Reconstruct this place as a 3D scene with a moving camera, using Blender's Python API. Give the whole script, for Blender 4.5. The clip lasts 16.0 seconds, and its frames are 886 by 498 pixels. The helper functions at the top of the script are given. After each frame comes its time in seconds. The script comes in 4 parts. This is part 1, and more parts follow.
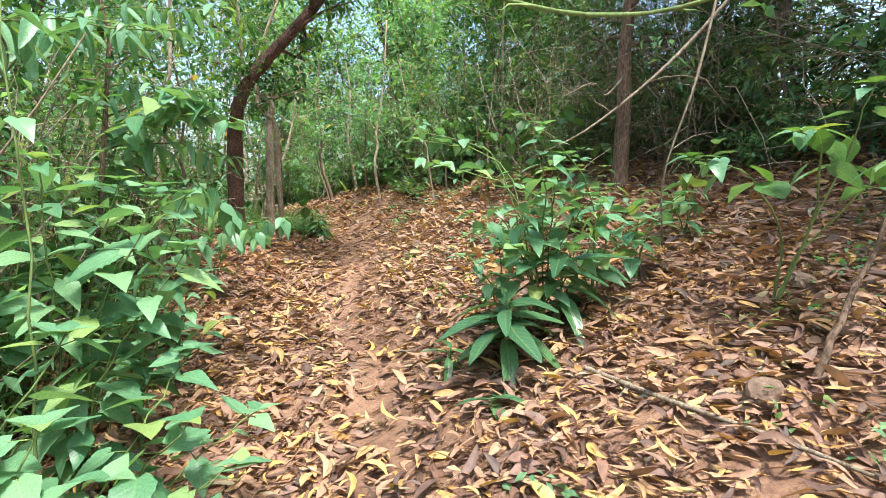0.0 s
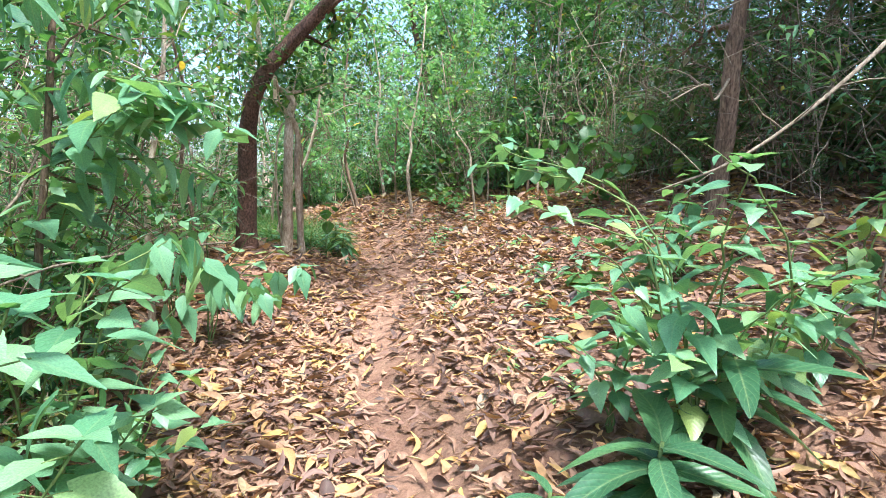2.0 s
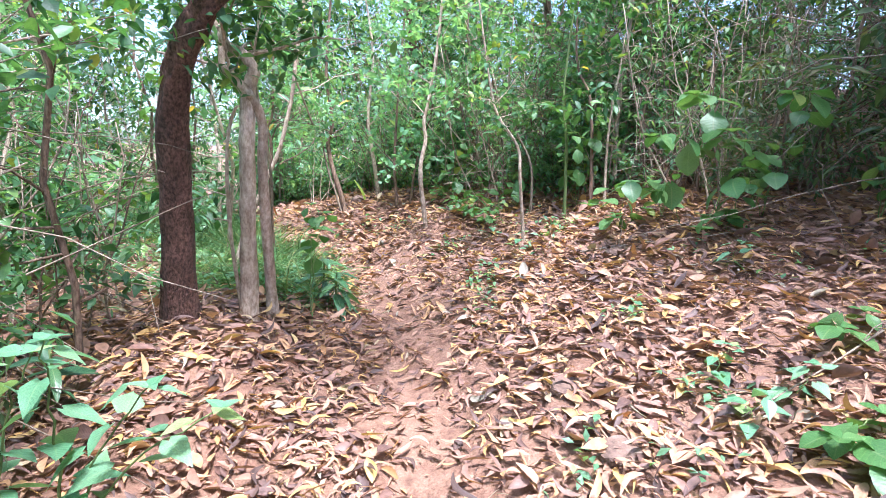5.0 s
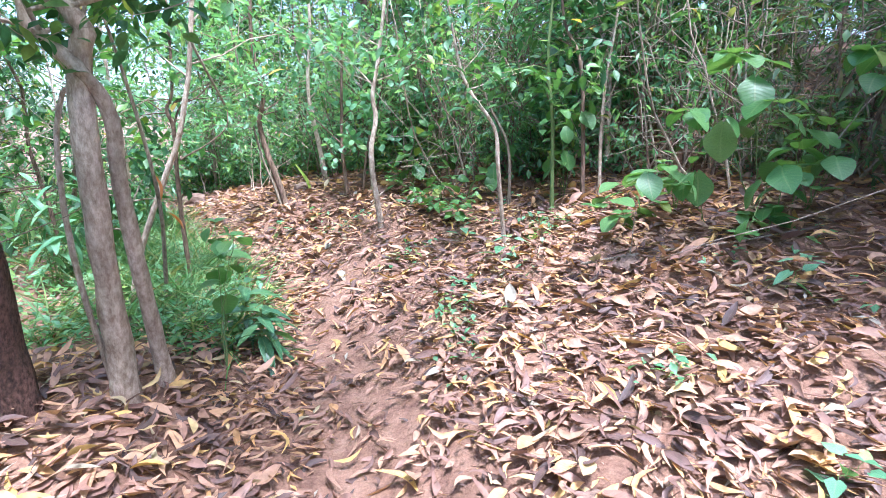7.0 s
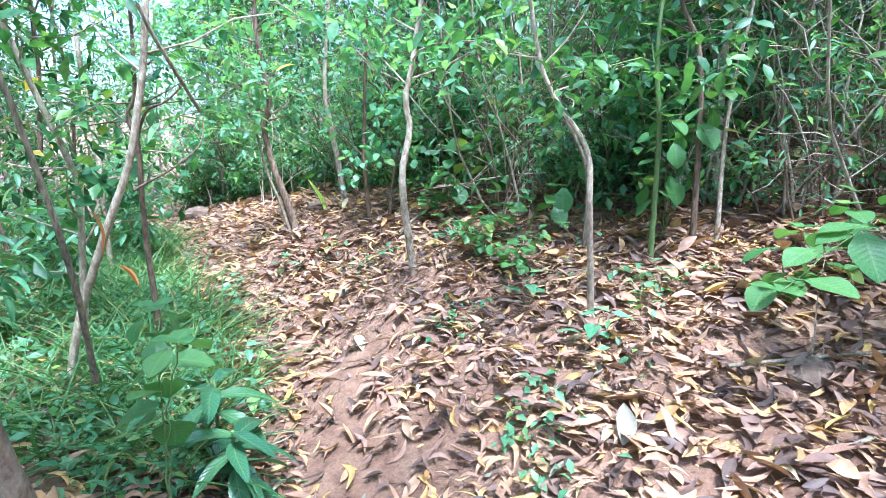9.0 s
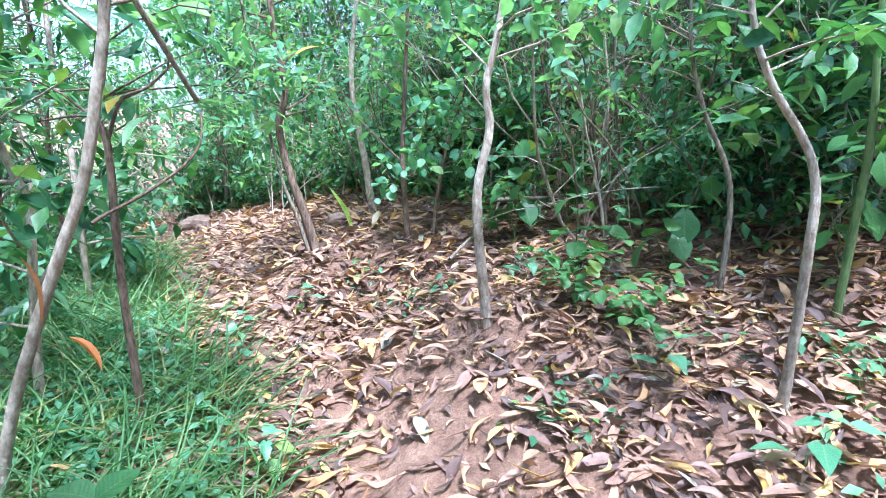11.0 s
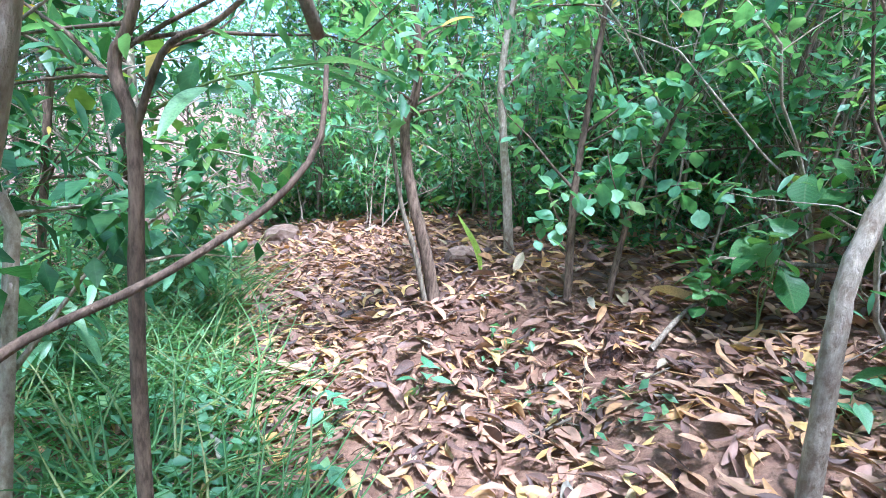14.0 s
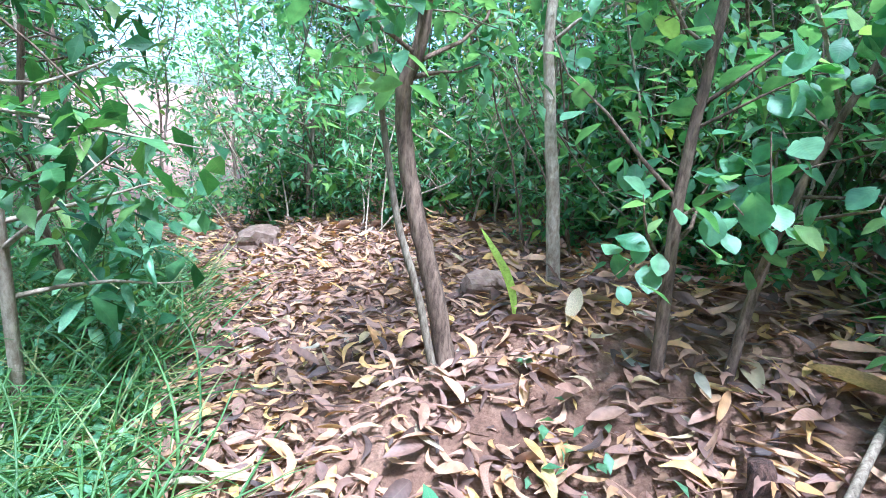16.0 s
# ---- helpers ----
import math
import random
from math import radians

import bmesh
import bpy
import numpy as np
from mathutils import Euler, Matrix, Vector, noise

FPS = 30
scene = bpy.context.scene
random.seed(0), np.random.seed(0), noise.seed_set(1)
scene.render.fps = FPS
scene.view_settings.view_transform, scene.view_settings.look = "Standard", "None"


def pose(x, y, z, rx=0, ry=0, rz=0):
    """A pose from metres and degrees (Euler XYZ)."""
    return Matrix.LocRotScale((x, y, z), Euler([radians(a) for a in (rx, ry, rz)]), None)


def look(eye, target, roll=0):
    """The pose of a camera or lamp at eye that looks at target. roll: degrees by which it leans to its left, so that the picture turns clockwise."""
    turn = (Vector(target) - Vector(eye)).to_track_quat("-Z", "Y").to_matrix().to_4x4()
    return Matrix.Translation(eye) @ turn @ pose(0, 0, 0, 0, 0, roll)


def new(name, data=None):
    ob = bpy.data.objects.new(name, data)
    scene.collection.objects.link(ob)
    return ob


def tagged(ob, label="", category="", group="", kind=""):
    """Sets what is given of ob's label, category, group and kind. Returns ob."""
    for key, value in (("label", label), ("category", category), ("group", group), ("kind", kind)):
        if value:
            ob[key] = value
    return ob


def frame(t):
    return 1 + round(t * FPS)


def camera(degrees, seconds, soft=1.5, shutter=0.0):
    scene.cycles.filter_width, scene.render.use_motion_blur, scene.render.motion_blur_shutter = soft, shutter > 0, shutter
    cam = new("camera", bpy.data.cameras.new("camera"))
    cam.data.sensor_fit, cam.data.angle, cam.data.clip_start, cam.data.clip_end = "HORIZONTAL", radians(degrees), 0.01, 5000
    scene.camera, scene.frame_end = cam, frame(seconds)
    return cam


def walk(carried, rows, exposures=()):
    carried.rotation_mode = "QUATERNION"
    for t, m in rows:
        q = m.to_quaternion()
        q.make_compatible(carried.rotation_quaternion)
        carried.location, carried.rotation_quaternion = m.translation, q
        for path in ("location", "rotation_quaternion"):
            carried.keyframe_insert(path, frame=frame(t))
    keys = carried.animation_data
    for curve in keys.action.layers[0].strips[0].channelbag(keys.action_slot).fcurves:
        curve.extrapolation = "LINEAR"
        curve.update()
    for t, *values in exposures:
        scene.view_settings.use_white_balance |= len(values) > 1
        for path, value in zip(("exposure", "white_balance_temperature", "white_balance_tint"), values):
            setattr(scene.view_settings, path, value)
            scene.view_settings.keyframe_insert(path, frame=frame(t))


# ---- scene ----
cam = camera(79.9, 16.0, soft=0.5)
METRES, EYE, TILT, LEAN, TURN = 8.6, 1.4, -6.0, 0.0, 0.0
ROWS = [
    (0.0, 0.0, 0.0, 0.0, 0.0, -0.0, 0.0),
    (0.5, -0.0023, 0.0309, 0.0079, 0.32, 0.34, 0.05),
    (1.0, -0.023, 0.055, 0.0184, 0.62, 0.1, -0.43),
    (1.5, -0.0336, 0.082, 0.031, 1.28, 0.07, -1.02),
    (2.0, -0.0339, 0.1156, 0.0368, 1.96, -0.51, -1.84),
    (2.5, -0.0418, 0.1433, 0.0456, 2.22, -1.16, -2.73),
    (3.0, -0.0543, 0.1864, 0.0548, 2.5, -2.46, -3.13),
    (3.5, -0.0719, 0.2244, 0.058, 1.95, -2.87, -3.62),
    (4.0, -0.0894, 0.2659, 0.0748, 1.49, -2.4, -3.1),
    (6.5, -0.1088, 0.4306, 0.1112, -4.82, -5.85, 0.02),
    (7.0, -0.0988, 0.4569, 0.1231, -4.96, -6.76, 0.48),
    (7.5, -0.1, 0.4952, 0.1348, -4.95, -7.13, 0.48),
    (8.0, -0.1038, 0.5222, 0.1447, -3.88, -7.59, 0.94),
    (8.5, -0.1048, 0.5527, 0.1441, -2.69, -6.87, -0.08),
    (11.0, -0.1484, 0.6864, 0.1581, -2.36, -7.06, -0.6),
    (11.5, -0.1536, 0.6989, 0.1707, -1.48, -5.97, -1.14),
    (12.0, -0.1647, 0.7149, 0.1711, -1.2, -5.82, -1.46),
    (12.5, -0.1766, 0.7381, 0.17, -0.0, -5.72, -1.95),
    (13.0, -0.1797, 0.7681, 0.1726, 3.59, -4.83, -4.2),
    (13.5, -0.1933, 0.7878, 0.1654, 4.16, -5.52, -4.68),
    (14.0, -0.2023, 0.8127, 0.1673, 6.11, -6.26, -5.44),
    (14.5, -0.1979, 0.8392, 0.1748, 8.5, -7.08, -6.5),
    (15.0, -0.2017, 0.8618, 0.175, 7.02, -7.04, -4.79),
    (15.5, -0.2084, 0.8926, 0.1765, 6.75, -7.42, -5.45),
    (16.0, -0.2179, 0.9219, 0.1737, 7.22, -7.72, -6.04),
]
EXPOSURES = [(0.0, 1.65, 6250, 4), (1.5, 1.87, 5900, 4), (2.5, 2.02, 5450, 11), (4.2, 2.2, 5350, 18), (6.5, 2.33, 5150, 19), (8.5, 2.4, 4750, 4), (11.0, 2.32, 4650, 9), (13.0, 2.2, 4650, 11), (16.0, 2.28, 4600, 9)]
walk(cam, [(t, pose(0, 0, EYE, TILT, LEAN, TURN) @ pose(METRES * x, METRES * y, METRES * z, 90 + pitch, roll, yaw)) for t, x, y, z, yaw, pitch, roll in ROWS], exposures=EXPOSURES)

# ---- world, sun ----
SUN_ELEVATION, SUN_AZIMUTH = 70.0, 155.0      # degrees; azimuth clockwise from +y
world = bpy.data.worlds.new("sky")
scene.world = world
world.use_nodes = True
wn = world.node_tree.nodes
sky = wn.new("ShaderNodeTexSky")
sky.sky_type = "NISHITA"
sky.sun_disc = False
sky.sun_elevation = radians(SUN_ELEVATION)
sky.sun_rotation = radians(SUN_AZIMUTH)
sky.dust_density = 3.0
world.node_tree.links.new(sky.outputs[0], wn["Background"].inputs[0])
wn["Background"].inputs[1].default_value = 0.15
sun = new("sun", bpy.data.lights.new("sun", "SUN"))
sun.data.energy, sun.data.angle, sun.data.color = 2.6, radians(10.0), (1.0, 0.95, 0.87)
_el, _az = radians(SUN_ELEVATION), radians(SUN_AZIMUTH)
sun.matrix_world = look((0, 0, 0), (-math.cos(_el) * math.sin(_az), -math.cos(_el) * math.cos(_az), -math.sin(_el)))


# ---- materials ----
def material(name):
    m = bpy.data.materials.new(name)
    m.use_nodes = True
    t = m.node_tree
    return m, t, t.nodes["Principled BSDF"], t.nodes["Material Output"]


def add(t, kind, **values):
    n = t.nodes.new(kind)
    for key, v in values.items():
        n.inputs[key.replace("_", " ")].default_value = v
    return n


def ramp(t, source, stops):
    n = t.nodes.new("ShaderNodeValToRGB")
    e = n.color_ramp.elements
    while len(e) < len(stops):
        e.new(0.5)
    for k, (p, c) in zip(e, stops):
        k.position, k.color = p, (*c, 1)
    t.links.new(source, n.inputs[0])
    return n


def mixed(t, kind, fac, a, b):
    n = t.nodes.new("ShaderNodeMix")
    n.data_type, n.blend_type = "RGBA", kind
    for slot, v in ((0, fac), (6, a), (7, b)):
        if hasattr(v, "is_linked"):
            t.links.new(v, n.inputs[slot])
        else:
            n.inputs[slot].default_value = v
    return n.outputs[2]


def bumped(t, bsdf, height, strength, distance):
    b = add(t, "ShaderNodeBump", Strength=strength, Distance=distance)
    t.links.new(height, b.inputs["Height"])
    t.links.new(b.outputs[0], bsdf.inputs["Normal"])


def leaf_material(name, stops, through_light=0.35, rough=0.42, vein=0.25, single=False):
    """Living or dry leaf: colour varies leaf by leaf, a paler midrib and side veins, light passes through."""
    m, t, p, out = material(name)
    if single:
        rnd = t.nodes.new("ShaderNodeObjectInfo").outputs["Random"]
    else:
        rnd = t.nodes.new("ShaderNodeNewGeometry").outputs["Random Per Island"]
    col = ramp(t, rnd, stops).outputs[0]
    tc = t.nodes.new("ShaderNodeTexCoord")
    spots = add(t, "ShaderNodeTexNoise", Scale=35.0, Detail=3.0)
    t.links.new(tc.outputs["Object"], spots.inputs["Vector"])
    shade = ramp(t, spots.outputs[0], [(0.3, (0.72, 0.72, 0.68)), (0.65, (1.12, 1.1, 1.05))]).outputs[0]
    col = mixed(t, "MULTIPLY", 1.0, col, shade)
    sep = t.nodes.new("ShaderNodeSeparateXYZ")
    t.links.new(tc.outputs["UV"], sep.inputs[0])
    off = add(t, "ShaderNodeMath")
    off.operation = "SUBTRACT"
    off.inputs[1].default_value = 0.5
    t.links.new(sep.outputs[0], off.inputs[0])
    side = add(t, "ShaderNodeMath")
    side.operation = "ABSOLUTE"
    t.links.new(off.outputs[0], side.inputs[0])
    rib = ramp(t, side.outputs[0], [(0.0, (1, 1, 1)), (0.05, (0, 0, 0))]).outputs[0]
    run = add(t, "ShaderNodeMath")
    run.operation = "MULTIPLY_ADD"
    run.inputs[1].default_value = -0.45
    t.links.new(side.outputs[0], run.inputs[0])
    t.links.new(sep.outputs[1], run.inputs[2])
    wave = add(t, "ShaderNodeMath")
    wave.operation = "MULTIPLY"
    wave.inputs[1].default_value = 60.0
    t.links.new(run.outputs[0], wave.inputs[0])
    sine = add(t, "ShaderNodeMath")
    sine.operation = "SINE"
    t.links.new(wave.outputs[0], sine.inputs[0])
    veins = ramp(t, sine.outputs[0], [(0.86, (0, 0, 0)), (1.0, (0.5, 0.5, 0.5))]).outputs[0]
    lines = mixed(t, "ADD", 1.0, rib, veins)
    fac = add(t, "ShaderNodeMath")
    fac.operation = "MULTIPLY"
    fac.inputs[1].default_value = vein
    t.links.new(lines, fac.inputs[0])
    pale = mixed(t, "MIX", 0.55, col, (0.5, 0.55, 0.25, 1))
    col = mixed(t, "MIX", fac.outputs[0], col, pale)
    t.links.new(col, p.inputs["Base Color"])
    p.inputs["Roughness"].default_value = rough
    bumped(t, p, sine.outputs[0], 0.12, 0.002)
    tr = t.nodes.new("ShaderNodeBsdfTranslucent")
    t.links.new(mixed(t, "MULTIPLY", 1.0, col, (1.5, 1.45, 0.6, 1)), tr.inputs[0])
    mx = t.nodes.new("ShaderNodeMixShader")
    mx.inputs[0].default_value = through_light
    t.links.new(p.outputs[0], mx.inputs[1])
    t.links.new(tr.outputs[0], mx.inputs[2])
    t.links.new(mx.outputs[0], out.inputs[0])
    return m


def bark_material(name, dark, light, scale=18.0, depth=0.02, stretch=0.25):
    m, t, p, out = material(name)
    tc = t.nodes.new("ShaderNodeTexCoord")
    mp = t.nodes.new("ShaderNodeMapping")
    mp.inputs["Scale"].default_value = (1, 1, stretch)
    t.links.new(tc.outputs["Object"], mp.inputs[0])
    big = add(t, "ShaderNodeTexNoise", Scale=scale * 0.25, Detail=4.0)
    fine = add(t, "ShaderNodeTexNoise", Scale=scale * 2.2, Detail=8.0, Roughness=0.7)
    t.links.new(mp.outputs[0], big.inputs["Vector"])
    t.links.new(mp.outputs[0], fine.inputs["Vector"])
    c1 = ramp(t, fine.outputs[0], [(0.38, dark), (0.63, light)]).outputs[0]
    c2 = ramp(t, big.outputs[0], [(0.35, (0.6, 0.58, 0.55)), (0.65, (1.2, 1.2, 1.2))]).outputs[0]
    t.links.new(mixed(t, "MULTIPLY", 1.0, c1, c2), p.inputs["Base Color"])
    p.inputs["Roughness"].default_value = 0.9
    bumped(t, p, fine.outputs[0], 0.9, depth)
    return m


def soil_material():
    m, t, p, out = material("soil")
    tc = t.nodes.new("ShaderNodeTexCoord")
    big = add(t, "ShaderNodeTexNoise", Scale=1.3, Detail=5.0)
    mid = add(t, "ShaderNodeTexNoise", Scale=11.0, Detail=8.0, Roughness=0.7)
    fine = add(t, "ShaderNodeTexNoise", Scale=80.0, Detail=6.0, Roughness=0.75)
    clod = add(t, "ShaderNodeTexVoronoi", Scale=32.0)
    for n in (big, mid, fine, clod):
        t.links.new(tc.outputs["Object"], n.inputs["Vector"])
    c1 = ramp(t, mid.outputs[0], [(0.3, (0.17, 0.09, 0.06)), (0.5, (0.31, 0.18, 0.12)), (0.72, (0.42, 0.27, 0.19))]).outputs[0]
    c2 = ramp(t, big.outputs[0], [(0.35, (0.7, 0.65, 0.62)), (0.65, (1.1, 1.08, 1.05))]).outputs[0]
    c3 = ramp(t, fine.outputs[0], [(0.3, (0.65, 0.62, 0.6)), (0.65, (1.12, 1.1, 1.08))]).outputs[0]
    t.links.new(mixed(t, "MULTIPLY", 1.0, mixed(t, "MULTIPLY", 1.0, c1, c2), c3), p.inputs["Base Color"])
    p.inputs["Roughness"].default_value = 0.95
    h = mixed(t, "ADD", 0.6, fine.outputs[0], clod.outputs[0])
    bumped(t, p, mixed(t, "ADD", 1.0, h, mid.outputs[0]), 0.8, 0.02)
    return m


def rock_material():
    m, t, p, out = material("rock")
    tc = t.nodes.new("ShaderNodeTexCoord")
    a = add(t, "ShaderNodeTexNoise", Scale=14.0, Detail=9.0, Roughness=0.7)
    t.links.new(tc.outputs["Object"], a.inputs["Vector"])
    t.links.new(ramp(t, a.outputs[0], [(0.3, (0.09, 0.055, 0.04)), (0.5, (0.19, 0.12, 0.085)), (0.75, (0.30, 0.225, 0.175))]).outputs[0], p.inputs["Base Color"])
    p.inputs["Roughness"].default_value = 0.9
    bumped(t, p, a.outputs[0], 0.8, 0.02)
    return m


SOIL, ROCK = soil_material(), rock_material()
BARK_DARK = bark_material("bark_dark", (0.06, 0.03, 0.022), (0.27, 0.14, 0.10), 30, 0.05, 0.6)
BARK_PALE = bark_material("bark_pale", (0.33, 0.235, 0.165), (0.66, 0.54, 0.42), 22, 0.02, 0.5)
BARK_BROWN = bark_material("bark_brown", (0.09, 0.052, 0.034), (0.31, 0.205, 0.14), 26, 0.012)
TWIG = bark_material("dry_twig", (0.13, 0.09, 0.06), (0.36, 0.29, 0.21), 40, 0.003)
STEM = bark_material("green_stem", (0.10, 0.16, 0.045), (0.22, 0.28, 0.09), 30, 0.002)
FRESH = [(0.0, (0.10, 0.25, 0.13)), (0.5, (0.165, 0.335, 0.195)), (0.9, (0.23, 0.41, 0.22)), (1.0, (0.31, 0.41, 0.12))]
DARK = [(0.0, (0.035, 0.10, 0.05)), (0.6, (0.06, 0.155, 0.075)), (1.0, (0.095, 0.20, 0.075))]
# Leaf greens with shade put into the colour, mostly for the right slope.
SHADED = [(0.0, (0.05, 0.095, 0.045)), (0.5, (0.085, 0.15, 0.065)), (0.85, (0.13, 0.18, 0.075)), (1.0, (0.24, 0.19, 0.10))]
MIXED = [(0.0, (0.028, 0.085, 0.035)), (0.4, (0.06, 0.16, 0.06)), (0.8, (0.11, 0.24, 0.075)), (0.97, (0.20, 0.30, 0.07)), (1.0, (0.45, 0.32, 0.06))]
DRY = [(0.0, (0.07, 0.042, 0.036)), (0.16, (0.15, 0.085, 0.07)), (0.34, (0.26, 0.145, 0.11)), (0.52, (0.36, 0.205, 0.14)), (0.72, (0.44, 0.265, 0.165)), (0.86, (0.50, 0.27, 0.11)), (0.94, (0.56, 0.37, 0.12)), (1.0, (0.30, 0.27, 0.22))]
LEAF_FRESH = leaf_material("leaf_fresh", FRESH, 0.3, 0.36, single=True)
LEAF_DARK = leaf_material("leaf_dark", DARK, 0.2, 0.3, 0.4, single=True)
LEAF_ROUND = leaf_material("leaf_round", [(0.0, (0.07, 0.18, 0.05)), (0.95, (0.14, 0.27, 0.09)), (1.0, (0.30, 0.34, 0.08))], single=True)
LEAF_WOOD = leaf_material("leaf_wood", MIXED, 0.4, 0.45, 0.1)
LEAF_GROVE = leaf_material("leaf_grove", FRESH, 0.5, 0.4, 0.1)
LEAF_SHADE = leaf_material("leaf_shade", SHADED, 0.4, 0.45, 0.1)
GRASS = leaf_material("grass", [(0.0, (0.06, 0.15, 0.04)), (0.7, (0.11, 0.22, 0.06)), (1.0, (0.30, 0.30, 0.12))], 0.3, 0.5, 0.0)
LITTER = leaf_material("dry_leaves", DRY, 0.12, 0.6, 0.08)
LITTER_ONE = leaf_material("dry_leaf", DRY, 0.12, 0.6, 0.08, single=True)


# ---- ground shape ----
def trail(y):
    return np.interp(y, [-3, 0, 2.9, 4.2, 6.3, 7.7, 8.3, 9.5, 11.5, 12.3, 14], [-0.1, -0.1, -0.36, -0.75, -1.05, -1.4, -1.65, -2.5, -3.5, -4.9, -7.5])


def clearing(y):
    """The far edge of the leaf-covered ground, to the right of the trail."""
    return np.interp(y, [-2, 0, 4.5, 5.5, 7, 8.7, 10.4, 12, 14], [3.2, 3.2, 2.8, 2.1, 1.5, 0.0, -1.4, -3.0, -6.8])


def soft(u, k=4.0):
    return np.logaddexp(0, k * u) / k


def height(x, y):
    """Hillside that climbs ahead and to the right, with a worn trail and a flat bank on its left."""
    x, y = np.asarray(x, float), np.asarray(y, float)
    d = x - trail(np.clip(y, -3, 14))
    yy = y - 0.85 * soft(y - 12.0, 1.0)
    slope = 0.0145 + 0.269 * x + 0.172 * yy
    left = 0.36 * soft(-d - 0.55, 5.0) * np.clip((y - 1.0) / 4.0, 0.75, 1.0)
    right = -0.2 * soft(x - 5.0, 1.0)
    far_left = -0.09 * soft(-d - 3.0, 1.0)
    worn = -0.13 * np.exp(-(d / 0.42) ** 2) * np.clip((y - 1.5) / 2, 0, 1) * np.clip((10 - y) / 2, 0, 1)
    bank = 0.17 * np.exp(-((x + 1.6) / 0.7) ** 2 - ((y - 9.85) / 0.7) ** 2) + 0.29 * np.exp(-((x + 2.3) / 0.6) ** 2 - ((y - 6.0) / 1.1) ** 2) + 0.13 * np.exp(-((x + 0.85) / 0.35) ** 2 - ((y - 8.35) / 0.4) ** 2)
    hollow = -0.15 * np.exp(-((x + 1.5) / 0.3) ** 2 - ((y - 9.12) / 0.4) ** 2)
    ledge = 0.06 * np.tanh((x + 1.38) / 0.06) * np.exp(-((y - 7.6) / 0.55) ** 2 - ((x + 1.38) / 0.7) ** 2)
    rough = bank + hollow + ledge + 0.02 * np.sin(3.1 * x + 1.3 * y) * np.sin(2.3 * y - 0.7 * x) + 0.012 * np.sin(9.1 * x + 2.0) * np.sin(8.3 * y + 4 * x)
    return slope + left + right + far_left + worn + rough


def on_ground(x, y, lift=0.0):
    return float(height(x, y)) + lift


# ---- mesh helpers ----
class Geo:
    def __init__(self):
        self.v, self.f, self.uv, self.n = [], [], [], 0

    def add(self, verts, faces, uv=None):
        verts = np.asarray(verts, float)
        self.v.append(verts)
        self.f.extend(tuple(i + self.n for i in f) for f in faces)
        self.uv.append(np.zeros((len(verts), 2)) if uv is None else uv)
        self.n += len(verts)
        return self

    def mesh(self, name, mat, smooth=True):
        me = bpy.data.meshes.new(name)
        v = np.concatenate(self.v)
        me.from_pydata(v.tolist(), [], self.f)
        me.materials.append(mat)
        uv = np.concatenate(self.uv)
        idx = np.empty(len(me.loops), np.int32)
        me.loops.foreach_get("vertex_index", idx)
        me.uv_layers.new(name="uv").data.foreach_set("uv", uv[idx].ravel().astype(np.float32))
        if smooth:
            me.polygons.foreach_set("use_smooth", np.ones(len(me.polygons), bool))
        me.update()
        return me


def part(name, me, parent, label="", m=None):
    ob = new(name, me)
    ob.parent = parent
    if m is not None:
        ob.matrix_basis = m
    return tagged(ob, label)


def root(name, x, y, z, label, category, group="", kind="", turn=0.0, size=1.0):
    ob = new(name)
    ob.empty_display_size = 0.1
    ob.matrix_basis = pose(x, y, z, 0, 0, turn) @ Matrix.Scale(size, 4)
    return tagged(ob, label, category, group, kind)


def smooth_line(points, n):
    """n points along a smooth curve through the given ones."""
    p = np.asarray(points, float)
    if len(p) < 3:
        return np.array([p[0] + (p[-1] - p[0]) * s for s in np.linspace(0, 1, n)])
    q = np.vstack([2 * p[0] - p[1], p, 2 * p[-1] - p[-2]])
    out = []
    for s in np.linspace(0, len(p) - 1 - 1e-6, n):
        i, u = int(s), s - int(s)
        a, b, c, d = q[i:i + 4]
        out.append(0.5 * (2 * b + (c - a) * u + (2 * a - 5 * b + 4 * c - d) * u * u + (3 * b - a - 3 * c + d) * u ** 3))
    return np.array(out)


def tube(geo, line, r0, r1, sides=6, lumps=0.0, rng=None, flare=0.0):
    """A tapered round stem along a line, closed at its tip."""
    line = np.asarray(line, float)
    n = len(line)
    tang = np.gradient(line, axis=0)
    tang /= np.linalg.norm(tang, axis=1)[:, None] + 1e-9
    ref = np.array([1.0, 0.13, 0.07])
    verts = []
    for i in range(n):
        s = i / (n - 1)
        a = np.cross(tang[i], ref)
        a /= np.linalg.norm(a) + 1e-9
        b = np.cross(tang[i], a)
        r = r0 + (r1 - r0) * s + flare * math.exp(-s * n * 0.9)
        for k in range(sides):
            w = 2 * math.pi * k / sides
            q = r * (1 + (lumps * rng.uniform(-1, 1) if rng is not None else 0))
            verts.append(line[i] + q * (math.cos(w) * a + math.sin(w) * b))
    faces = [(i * sides + k, i * sides + (k + 1) % sides, (i + 1) * sides + (k + 1) % sides, (i + 1) * sides + k) for i in range(n - 1) for k in range(sides)]
    faces.append(tuple(range((n - 1) * sides, n * sides)))
    geo.add(verts, faces)
    return geo


